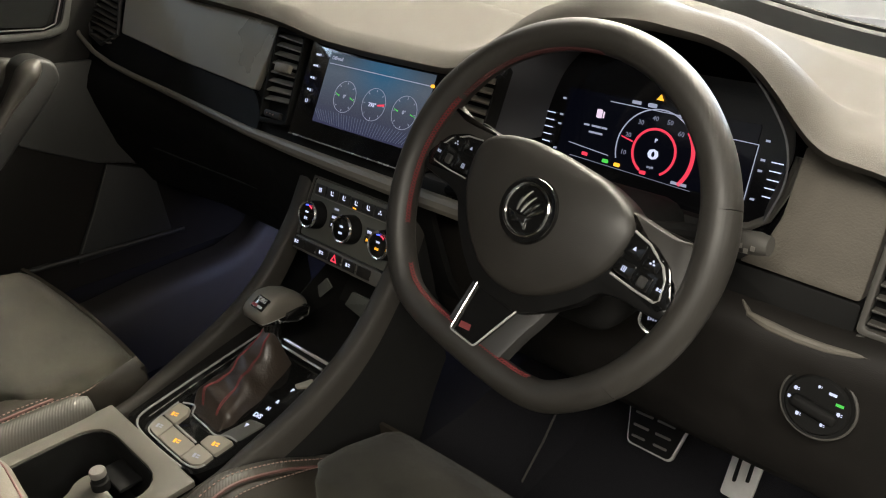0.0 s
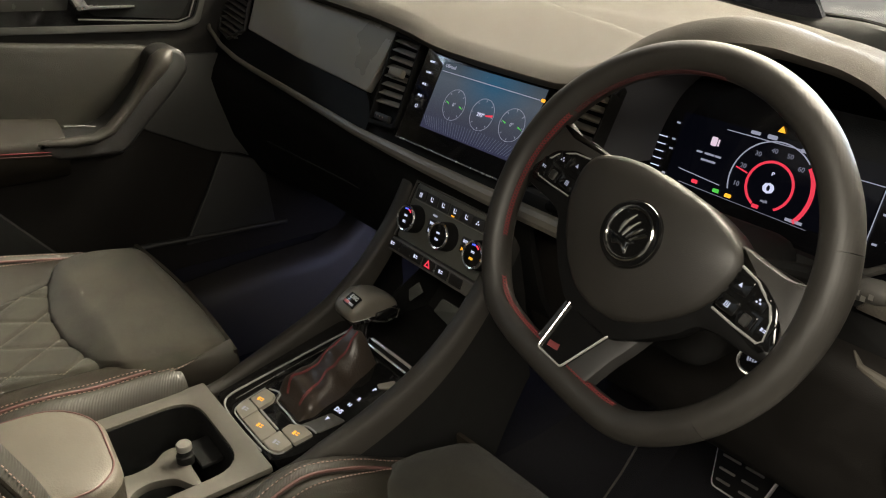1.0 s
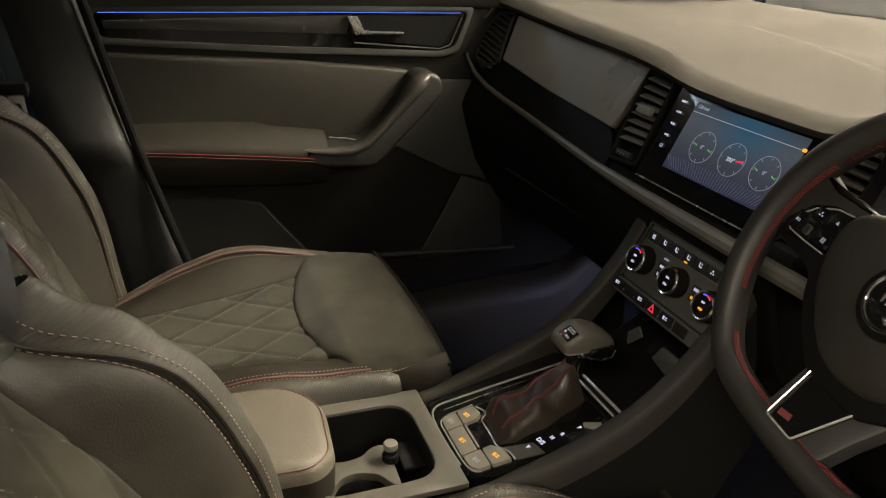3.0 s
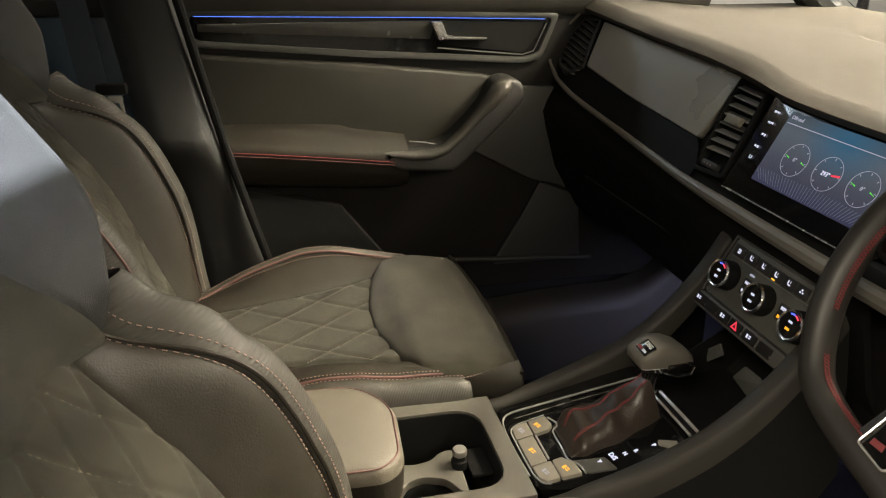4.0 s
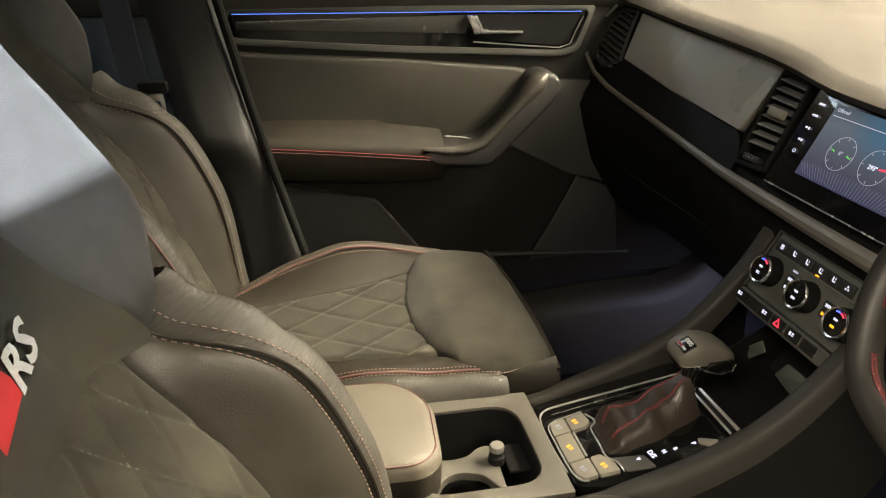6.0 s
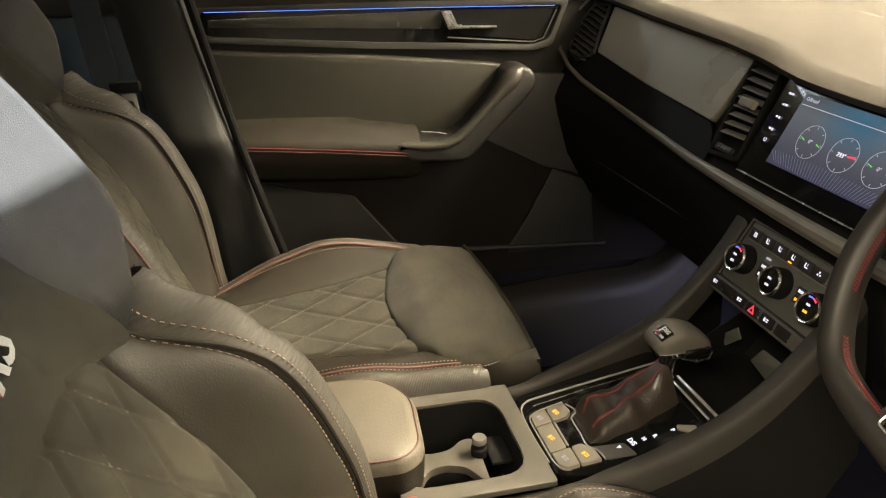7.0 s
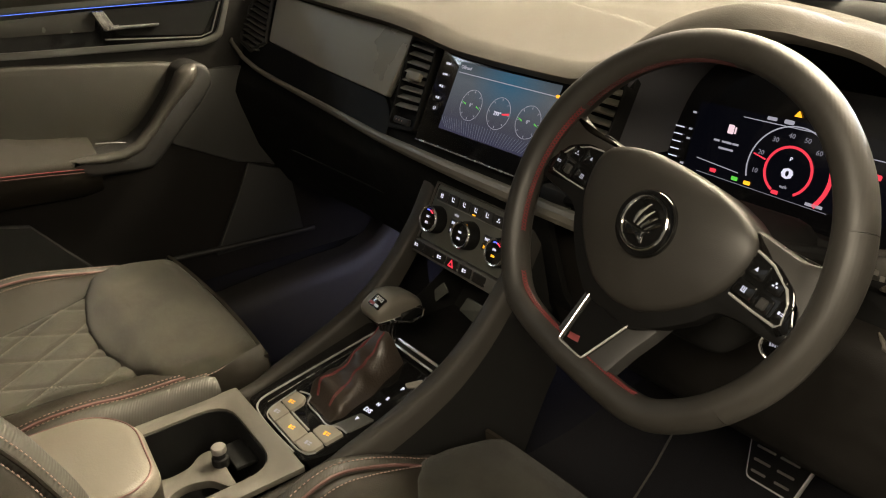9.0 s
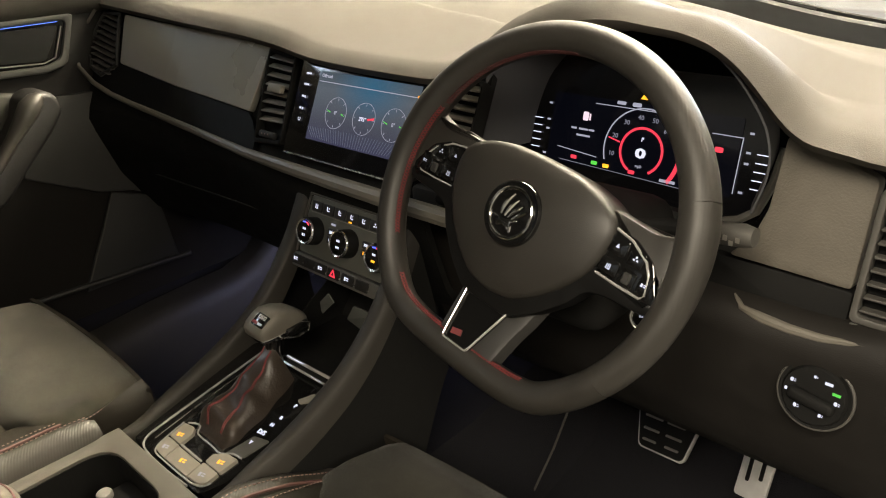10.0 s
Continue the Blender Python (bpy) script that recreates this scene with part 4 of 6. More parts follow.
# lower spoke with a bright V, rising towards the rim
VX = WM @ Matrix.Translation((0, -0.096, -0.002)) @ Matrix.Rotation(radians(-17), 4, "X") @ Matrix.Translation((0, 0.096, 0))
low = [(-0.038, -0.090), (0.034, -0.090), (0.051, -0.074), (0.061, -0.067), (0.057, -0.092), (0.051, -0.116), (0.044, -0.165), (-0.032, -0.165)]
part("lower_spoke", slab(low, 0.02, 0.004, m=at(VX, 0, 0, -0.006), r=0.008), HARD, wheel, "dark plastic lower spoke")
vee = fillet([(-0.0275, -0.086), (-0.0185, -0.156), (0.0170, -0.155), (0.0365, -0.086), (0.0, -0.02)], 0.004)
part("lower_trim", tube([VX @ Vector((x, y, 0.0)) for x, y in vee if y < -0.084], 0.0012, 8, flat=1.2, up=VX.to_3x3() @ Vector((0, 0, 1))), BRIGHT, wheel, "satin chrome V trim")
part("lower_insert", slab([(-0.0275, -0.086), (0.0365, -0.086), (0.0168, -0.1545), (-0.0183, -0.1555)], 0.004, m=at(VX, 0, 0, -0.0025)), GLOSS, wheel, "gloss black insert")
part("lower_badge", slab([(-0.013, -0.1485), (0.001, -0.1455), (-0.0015, -0.1390), (-0.0145, -0.1420)], 0.001, m=at(VX, 0, 0, -0.0018)), RED, wheel, "small red badge")
# round badge
part("badge_base", lathe([(0.0345, 0.0), (0.0345, 0.0200), (0.033, 0.0222), (0.028, 0.0215), (0.001, 0.0215)], 40, m=at(WM, 0, 0, 0)), GLOSS, wheel, "gloss black badge")
bring = []
for q in range(48):
    a = 2 * math.pi * q / 48
    bring.append(WM @ Vector((0.0260 * math.cos(a), 0.0260 * math.sin(a), 0.0225)))
part("badge_ring", tube(bring, 0.0020, 8, closed=True), BADGECHROME, wheel, "chrome ring")
fan = []
for k in range(4):
    p0, p1, p2 = (-0.012 + 0.006 * k, -0.006), (-0.014 + 0.011 * k, 0.010), (-0.004 + 0.0085 * k, 0.0235 - 0.0048 * k)
    pts = []
    for i in range(9):
        f = i / 8
        pts.append(WM @ Vector((p0[0] * (1 - f) ** 2 + 2 * f * (1 - f) * p1[0] + p2[0] * f * f, p0[1] * (1 - f) ** 2 + 2 * f * (1 - f) * p1[1] + p2[1] * f * f, 0.0222)))
    pts = [WM @ Matrix.Diagonal((0.86, 0.86, 1.0, 1.0)) @ WM.inverted() @ p for p in pts]
    fan.append(tube(pts, [0.0012 + 0.0010 * math.sin(i / 8 * math.pi) for i in range(9)], 6))
fan.append(slab([(-0.024, -0.008), (-0.004, -0.009), (0.014, -0.004), (0.006, -0.012), (0.010, -0.023), (-0.002, -0.016), (-0.012, -0.021)], 0.002, 0.0006, m=at(WM, 0, 0, 0.0236) @ Matrix.Diagonal((0.86, 0.86, 1.0, 1.0)), r=0.003))
part("badge_emblem", join(*fan), BADGECHROME, wheel, "plain chrome emblem shapes")
# ---- steering column ----
col = thing("steering_column", "black plastic steering column with stalks and start button", "steering column", (0.39, 0.10, 0.58))
part("shroud", join(box((0.39, 0.085, 0.625), (0.15, 0.17, 0.12), 0.03, 3), box((0.39, 0.04, 0.665), (0.11, 0.08, 0.09), 0.02, 3)), DARK, col, "matt black shroud")
st = part("stalk", tube([(0.43, 0.06, 0.675), (0.50, 0.065, 0.690), (0.545, 0.062, 0.697)], [0.009, 0.0085, 0.009], 10), DARK, col, "right-hand stalk")
part("stalk_tip", tube([(0.545, 0.062, 0.697), (0.552, 0.062, 0.698), (0.578, 0.060, 0.702), (0.588, 0.059, 0.703)], [0.009, 0.0110, 0.0115, 0.009], 14), GREY, st, "grey stalk tip with pale marks")
part("tip_mark", join(*[box((0.565 + 0.006 * k, 0.0455, 0.702 - 0.004 * (k % 2)), (0.004, 0.0008, 0.005), 0) for k in range(3)]), SATIN, st)
st = part("stalk", tube([(0.35, 0.05, 0.670), (0.26, 0.055, 0.665), (0.19, 0.055, 0.655)], [0.009, 0.0085, 0.010], 10), DARK, col, "left-hand stalk")
part("stalk_tip", box((0.170, 0.055, 0.650), (0.05, 0.02, 0.032), 0.007, 2), HARD, st, "ribbed stalk tip")
SB = axes((0.496, 0.032, 0.598), (1, 0.25, 0), (0, 0.25, 1))
start = part("start_button", lathe([(0.0155, -0.02), (0.0155, 0.0), (0.0142, 0.003), (0.0125, 0.0025), (0.0122, 0.0), (0.001, 0.0)], 28, m=SB), CHROME, col, "chrome-ringed start button")
part("button_cap", lathe([(0.0118, 0.0), (0.0114, 0.0018), (0.001, 0.0022)], 24, m=SB), GLOSS, start)
part("button_mark", icon("word", at(SB, 0, 0.002, 0.0026), 0.009), DIM_L, start)

# ---- light switch ----
LMX = axes((0.653, 0.0955, 0.538), (1, -0.05, 0), (0, 0.20, 1))
lsw = thing("light_switch", "round black rotary light switch with pale symbols", "switch", (0.653, 0.106, 0.532))
part("surround", lathe([(0.0365, -0.02), (0.0365, 0.003), (0.0345, 0.006), (0.032, 0.005), (0.001, 0.005)], 40, m=LMX), DARK, lsw, "dark round surround")
part("rim", tube([LMX @ Vector((0.0358 * math.cos(a), 0.0358 * math.sin(a), 0.0035)) for a in (2 * math.pi * q / 40 for q in range(40))], 0.0018, 8, closed=True), GREY, lsw, "grey edge")
part("dial", lathe([(0.0310, 0.0), (0.0310, 0.007), (0.0290, 0.010), (0.001, 0.010)], 36, m=LMX), DARK, lsw)
part("grip", box((0, 0, 0.014), (0.046, 0.013, 0.013), 0.005, 3, m=at(LMX, 0, -0.003, 0, -8)), DARK, lsw, "bar grip")
for u_, v_, mt, w_ in ((-0.025, -0.001, WHITE_L, 0.006), (-0.021, 0.010, WHITE_L, 0.007), (-0.001, 0.0205, WHITE_L, 0.005), (0.012, 0.0180, WHITE_L, 0.0095), (0.0205, 0.0100, GREEN_L, 0.0095), (0.0225, 0.001, WHITE_L, 0.007), (0.011, -0.0165, WHITE_L, 0.006), (-0.013, -0.0150, WHITE_L, 0.007)):
    part("symbol", icon("bar" if w_ > 0.009 else "beam", at(LMX, u_, v_, 0.0106), w_ * 0.72), mt, lsw)

# ---- pedals ----
pb = thing("brake_pedal", "brushed steel brake pedal with rubber ribs", "pedal", (0.347, 0.42, 0.0))
PB = axes((0.347, 0.42, 0.132), (1, 0, 0.04), (0, 0.45, 1))
po = fillet([(-0.060, 0.036), (0.060, 0.042), (0.042, -0.044), (-0.045, -0.042)], 0.010)
part("plate", slab(po, 0.010, 0.002, m=PB), STEEL, pb, "brushed steel plate")
part("pad", slab([(x * 0.93, y * 0.90) for x, y in po], 0.003, 0.001, m=at(PB, 0, 0, 0.0026)), RUBBER, pb, "black rubber pad")
for r_, v in enumerate((0.019, -0.004, -0.024)):
    for u in (-0.024, 0.018):
        part("rib", box((0, 0, 0), (0.034 - 0.004 * r_, 0.0042, 0.004), 0.0012, 1, m=at(PB, u, v, 0.0040)), SATIN, pb, "steel rib")
part("arm", tube([(0.375, 0.45, 0.15), (0.375, 0.52, 0.28), (0.375, 0.52, 0.45)], 0.012, 8), DARK, pb)
pa = thing("accelerator_pedal", "brushed steel accelerator pedal on the floor", "pedal", (0.500, 0.42, 0.0))
PA = axes((0.508, 0.418, 0.148), (1, 0.0, 0.02), (0.15, 0.45, 1))
po = fillet([(-0.023, 0.082), (0.028, 0.086), (0.023, -0.060), (-0.026, -0.058)], 0.006)
part("plate", slab(po, 0.010, 0.002, m=PA), STEEL, pa, "brushed steel plate")
part("slot", slab(rect(-0.010, 0.020, 0.006, 0.100), 0.003, 0.0005, m=at(PA, 0, 0, 0.0026), r=0.003), RUBBER, pa, "black rubber slot")
part("slot", slab(rect(0.010, 0.024, 0.006, 0.092), 0.003, 0.0005, m=at(PA, 0, 0, 0.0026), r=0.003), RUBBER, pa, "black rubber slot")
part("arm", tube([(0.51, 0.45, 0.17), (0.51, 0.54, 0.30), (0.51, 0.56, 0.46)], 0.012, 8), DARK, pa)
fr = thing("foot_rest_edge", "thin pale edge of the carpet by the tunnel", "carpet edge", (0.20, 0.3, 0.0))
part("edge", tube([(0.225, 0.36, 0.31), (0.215, 0.33, 0.20), (0.200, 0.29, 0.10), (0.185, 0.25, 0.02)], 0.0022, 6), GREY, fr)

# ---- climate panel ----
KM = axes((0.017, 0.031, 0.549), (1, 0, 0), (0, 0.36, 1))
cp = thing("climate_panel", "black climate panel with three knobs and lit keys", "control panel", (0, 0.04, 0.50))
part("face", slab([(-0.112, -0.036), (0.100, -0.036), (0.088, 0.056), (-0.098, 0.056)], 0.03, 0.003, m=at(KM, 0, 0, -0.001), r=0.006), PANELGREY, cp, "matt dark grey face")
part("rim", tube([KM @ Vector(p) for p in ((-0.115, -0.036, -0.001), (-0.100, 0.0575, -0.001), (0.089, 0.0575, -0.001), (0.102, -0.036, -0.001))], 0.0022, 6), GREY, cp, "thin grey edge")
part("key_line", slab(rect(-0.010, 0.0310, 0.165, 0.0012), 0.0005, m=at(KM, 0, 0, 0.0)), STRIP, cp)
part("key_bar", slab([(-0.117, -0.060), (0.104, -0.060), (0.100, -0.037), (-0.113, -0.037)], 0.03, 0.002, m=at(KM, 0, 0, 0.004), r=0.003), GREY, cp, "sloping lower key bar")
for k, u in enumerate((-0.080, -0.053, -0.026, 0.001, 0.027, 0.052)):
    key = part("key", slab(rect(u, 0.0410, 0.024, 0.016), 0.004, 0.001, m=at(KM, 0, 0, 0.0015), r=0.002), HARD, cp)
    part("symbol", icon(("waves", "seat", "seat", "seat", "seat", "fan")[k], at(KM, u, 0.0415, 0.0020), 0.0072), WHITE_L, key)
    if k == 3:
        part("lamp", slab(rect(u - 0.001, 0.0342, 0.007, 0.0018), 0.0004, m=at(KM, 0, 0, 0.0022)), ORANGE_L, key)
for k, u in enumerate((-0.078, 0.001, 0.078)):
    kb = part("knob", lathe([(0.0215, -0.002), (0.0215, 0.005), (0.0202, 0.018), (0.0192, 0.020), (0.001, 0.020)], 36, m=at(KM, u, 0.003, 0)), DARK, cp, "black rotary knob")
    part("knob_ring", lathe([(0.0200, 0.0170), (0.0203, 0.0198), (0.0192, 0.0216), (0.0170, 0.0206), (0.0170, 0.0172)], 36, m=at(KM, u, 0.003, 0)), CHROME, kb, "chrome ring")
    part("knob_face", lathe([(0.0169, 0.0185), (0.0166, 0.0202), (0.001, 0.0206)], 30, m=at(KM, u, 0.003, 0)), GLOSS, kb)
    part("symbol", icon("word", at(KM, u, 0.007, 0.0212), 0.0065), WHITE_L, kb)
    part("symbol", icon("word" if k else "mark", at(KM, u, -0.0025, 0.0212), 0.007), ORANGE_L if k == 2 else WHITE_L, kb)
    if k != 1:
        part("scale", arc_band(0, 0, 0.0132, 0.0154, 84, 112, 10, 0.0004, at(KM, u, 0.003, 0.0212)), glowing("blue_scale", (0.1, 0.15, 1.0), 1.2), kb)
        part("scale", arc_band(0, 0, 0.0132, 0.0154, 50, 80, 10, 0.0004, at(KM, u, 0.003, 0.0212)), glowing("red_scale", (1.0, 0.06, 0.1), 1.0), kb)
for u, lit in ((-0.038, 0), (0.040, 1)):
    for vv in (0.010, -0.002):
        key = part("key", slab(rect(u, vv, 0.018, 0.011), 0.004, 0.001, m=at(KM, 0, 0, 0.0015), r=0.002), HARD, cp)
        part("symbol", icon("word", at(KM, u, vv, 0.0020), 0.009), ORANGE_L if (lit and vv < 0) else WHITE_L, key)
part("mark", slab(rect(-0.038, 0.022, 0.010, 0.003), 0.0004, m=at(KM, 0, 0, 0.0002), r=0.001), DIM_L, cp)
for u in (-0.101, -0.073, -0.046, -0.016, 0.016, 0.048):
    part("key", slab(rect(u, -0.048, 0.027, 0.015), 0.004, 0.001, m=at(KM, 0, 0, 0.0058), r=0.002), KNEE, cp)
for u in (-0.088, -0.060, -0.031, 0.000, 0.032, 0.062):
    part("key_stud", lathe([(0.0016, 0.0), (0.0014, 0.0010), (0.0002, 0.0014)], 10, m=at(KM, u, -0.051, 0.0052)), CHROME, cp, "tiny bright stud")
for u, mt in ((-0.106, WHITE_L), (-0.046, WHITE_L), (0.015, WHITE_L)):
    part("symbol", icon("mark", at(KM, u, -0.047, 0.0066), 0.0095), mt, cp)
part("hazard_symbol", ring([(-0.0070, -0.0055), (0.0070, -0.0055), (0, 0.0070)], [(-0.0035, -0.0033), (0.0035, -0.0033), (0, 0.0026)], 0.0004, m=at(KM, -0.016, -0.047, 0.0068)), RED_L, cp, "red warning triangle")

# ---- centre console ----
cc = thing("centre_console", "black plastic centre console rising to the dashboard", "console", (0, -0.25, 0.0))
GM = axes((0, -0.29, 0.350), (1, 0, 0), (0, 1, 0.24))
SIDE = ((-0.62, 0.335), (-0.48, 0.345), (-0.30, 0.352), (-0.24, 0.368), (-0.173, 0.390), (-0.12, 0.412), (-0.077, 0.436), (-0.03, 0.475), (0.02, 0.535), (0.050, 0.585), (0.060, 0.605))
for sg in (-1, 1):
    rows = []
    for y, z in smooth(SIDE, 4):
        g = smoothstep(-0.35, -0.15, y)
        xo = 0.118 + 0.012 * g
        xi = 0.098 + 0.004 * g
        zf = 0.10 if y < -0.1 else 0.10 + 0.3 * smoothstep(-0.1, 0.10, y)
        rows.append([(sg * xi, y, z - 0.05), (sg * xi, y, z - 0.010), (sg * (xi + 0.002), y, z - 0.004), (sg * (xi + 0.007), y, z), (sg * (xo - 0.006), y, z), (sg * (xo - 0.001), y, z - 0.004), (sg * (xo + 0.003), y, z - 0.014), (sg * (xo + 0.008), y + 0.001, z - 0.034), (sg * (xo + 0.022), y + 0.004, z - 0.10), (sg * (xo + 0.030), y + 0.02, zf)])
    part("side_rail", solid(loft([r[:8] for r in rows]), 0.003), CONSOLE, cc, "dark grained rail", angle=50)
    part("side_wall", solid(loft([r[7:] for r in rows]), 0.003), DARK, cc, "black lower side wall", angle=50)
# gear plate with the chrome frame
plate_o = fillet([(-0.096, -0.006), (0.078, -0.006), (0.096, 0.03), (0.098, 0.222), (-0.096, 0.215)], 0.010)
part("gear_plate", slab(plate_o, 0.02, 0.001, m=at(GM, 0, 0, -0.004)), GLOSS, cc, "gloss black gear plate")


def line(name, pts, r, label="", parent=cc, w=0.0, material=BRIGHT, flat=1.0):
    """A bright trim line on the gear plate."""
    return part(name, tube([GM @ Vector((u, v, w)) for u, v in smooth(pts)], r, 8, up=GM.to_3x3() @ Vector((0, 0, 1)), flat=flat), material, parent, label)


line("frame_left", [(0.060, -0.008), (0.020, -0.010), (-0.024, -0.010), (-0.048, -0.008), (-0.062, -0.003), (-0.069, 0.008), (-0.069, 0.030), (-0.064, 0.100), (-0.055, 0.216)], 0.0017, "bright frame line", w=0.004)
line("frame_left", [(-0.059, 0.012), (-0.055, 0.100), (-0.046, 0.200)], 0.0010, "thin inner frame line", w=0.001, material=CHROME)
line("frame_front", [(-0.010, 0.215), (0.086, 0.217)], 0.0026, "bright front bar", w=0.005)
line("frame_front", [(-0.008, 0.205), (0.084, 0.206)], 0.0020, "bright front bar", w=0.003)
part("frame_fill", slab(rect(0.038, 0.2105, 0.092, 0.007), 0.004, m=at(GM, 0, 0, 0.002)), DARK, cc)
line("key_field_trim", [(-0.047, 0.052), (-0.0465, 0.030), (-0.045, 0.010), (-0.036, -0.001), (-0.012, -0.0025), (0.044, -0.002), (0.064, 0.000), (0.076, 0.005), (0.081, 0.014)], 0.0014, "bright line round the keys")
line("key_field_trim", [(-0.040, 0.055), (-0.026, 0.061), (-0.017, 0.060), (-0.008, 0.051), (0.024, 0.050), (0.050, 0.049), (0.066, 0.058), (0.084, 0.060)], 0.0014, "bright line round the keys")
for outline, su, sv, sym in (
        ([(-0.043, 0.004), (-0.034, 0.001), (-0.014, 0.000), (-0.014, 0.0245), (-0.043, 0.0245)], -0.029, 0.012, DIM_L),
        ([(-0.043, 0.0260), (-0.014, 0.0260), (-0.014, 0.046), (-0.022, 0.055), (-0.043, 0.052)], -0.029, 0.036, ORANGE_L),
        ([(-0.0125, 0.0005), (0.0425, 0.0005), (0.0425, 0.0235), (-0.0125, 0.0235)], 0.016, 0.012, ORANGE_L),
        ([(0.044, 0.0015), (0.066, 0.003), (0.077, 0.010), (0.078, 0.0275), (0.044, 0.0275)], 0.060, 0.014, DIM_L),
        ([(0.044, 0.0290), (0.0785, 0.0290), (0.082, 0.056), (0.062, 0.054), (0.044, 0.043)], 0.066, 0.040, ORANGE_L)):
    key = part("key", slab(outline, 0.008, 0.001, m=at(GM, 0, 0, 0.002), r=0.0030), KEYGREY, cc, "grey push key")
    part("symbol", icon("mark", at(GM, su, sv, 0.0023, 15), 0.011), sym, key)
pk = part("parking_switch", slab([(-0.0105, 0.0265), (0.0405, 0.0265), (0.0405, 0.0460), (-0.0105, 0.0460)], 0.006, 0.001, m=at(GM, 0, 0, 0.000), r=0.002), GLOSS, cc, "gloss black parking brake switch")
part("switch_edge", box((0.015, 0.0262, 0.0015), (0.050, 0.0036, 0.004), 0.001, 1, m=GM), BRIGHT, pk, "bright edge")
part("plate_corner", slab([(0.053, 0.053), (0.083, 0.063), (0.092, 0.100), (0.066, 0.094), (0.060, 0.075)], 0.006, 0.001, m=at(GM, 0, 0, -0.0015), r=0.003), GREY, cc, "grey corner of the gear plate")
part("lock_cover", slab([(0.068, 0.168), (0.076, 0.165), (0.093, 0.180), (0.082, 0.190)], 0.004, 0.001, m=at(GM, 0, 0, -0.001), r=0.003), KEYGREY, cc, "small grey cover")
for txt, u_, v_ in (("D/S", 0.068, 0.104), ("N", 0.0705, 0.120), ("R", 0.072, 0.135)):
    part("gear_letter", writing(txt, 0.0095 if len(txt) > 1 else 0.0075, at(GM, u_, v_, -0.0034, 8), bold=0.0003), WHITE_L, cc)
part("gear_letter", writing("P", 0.0075, at(GM, 0.073, 0.160, -0.0034, 8), bold=0.0004), WHITE_L, cc)
part("gear_arrow", slab([(0.068, 0.087), (0.074, 0.087), (0.071, 0.081)], 0.0004, m=at(GM, 0, 0, -0.0008)), WHITE_L, cc)
# cubby ahead of the lever
rows = []
for y, z in ((-0.066, 0.385), (-0.05, 0.372), (0.0, 0.365), (0.09, 0.365), (0.12, 0.40), (0.13, 0.54)):
    hi = 0.03 + 0.07 * smoothstep(0.02, 0.12, y)
    rows.append([(-0.101, y, z + hi), (-0.100, y, z), (0.100, y, z), (0.101, y, z + hi)])
part("cubby", solid(loft(rows), -0.003), DARK, cc, "black open storage cubby")
COVER = mat("clear_cover", (0.11, 0.115, 0.105), 0.16, vary=0.25, scale=30, coat=0.5)
VM = axes((0, 0.05, 0), (1, 0, 0), (0, 0, 1))
part("socket_cover", slab([(-0.098, 0.384), (-0.064, 0.416), (-0.076, 0.430), (-0.108, 0.400)], 0.003, 0.0008, m=VM, r=0.002), COVER, cc, "glossy socket cover")
part("socket_cover", slab([(0.014, 0.386), (0.050, 0.430), (-0.013, 0.428), (-0.034, 0.397)], 0.003, 0.0008, m=VM, r=0.002), COVER, cc, "glossy socket cover")
# cup holder tub
TM = axes((0, -0.405, 0.364), (1, 0, 0), (0, 1, 0))
o = fillet([(-0.108, -0.095), (0.108, -0.095), (0.108, 0.100), (-0.108, 0.100)], 0.004, 5)
q = fillet([(-0.082, -0.090), (0.082, -0.090), (0.082, 0.074), (-0.082, 0.074)], 0.042, 5)
part("tub_rim", ring(o, q, 0.008, m=TM, bevel=0.002), TUB, cc, "grey plastic rim of the cup holder")
rows = []
for k, w in ((1.0, -0.004), (0.97, -0.05), (0.96, -0.085)):
    rows.append([TM @ Vector((x * k, y * k, w)) for x, y in q])
part("tub_wall", solid(loft(rows, closed=True), 0.002), DARK, cc, "black tub wall")
part("tub_floor", slab([(x * 0.97, y * 0.97) for x, y in q], 0.004, m=at(TM, 0, 0, -0.083)), DARK, cc)
# cup insert: a plate with two round bays
bridge = [(-0.030, -0.088), (0.078, -0.088), (0.078, -0.066), (0.045, -0.062), (0.018, -0.045), (0.012, -0.022), (0.022, 0.006), (0.050, 0.020), (0.052, 0.030), (0.0, 0.032), (-0.036, 0.030), (-0.034, 0.010), (-0.018, -0.006), (-0.014, -0.034), (-0.024, -0.062), (-0.040, -0.078)]
part("cup_insert", slab(fillet(bridge, 0.01), 0.012, 0.002, m=at(TM, 0, 0, -0.030)), TUB, cc, "grey plastic cup divider")
part("insert_slot", slab(rect(0.030, -0.075, 0.022, 0.014), 0.003, m=at(TM, 0, 0, -0.028), r=0.003), DARK, cc)
kn = thing("cup_holder_knob", "small round metal-topped knob in the cup holder", "knob", (0.0, -0.376, 0.332))
part("stem", lathe([(0.011, 0.0), (0.011, 0.012), (0.009, 0.014), (0.009, 0.022)], 20, m=Matrix.Translation((0, -0.376, 0.332))), DARK, kn)
part("cap", lathe([(0.0085, 0.020), (0.0100, 0.0215), (0.0100, 0.0275), (0.0088, 0.0295), (0.001, 0.030)], 20, m=Matrix.Translation((0, -0.376, 0.332))), SATIN, kn, "satin metal cap")
part("bracket", box((0, -0.350, 0.335), (0.055, 0.03, 0.006), 0.002), DARK, kn)
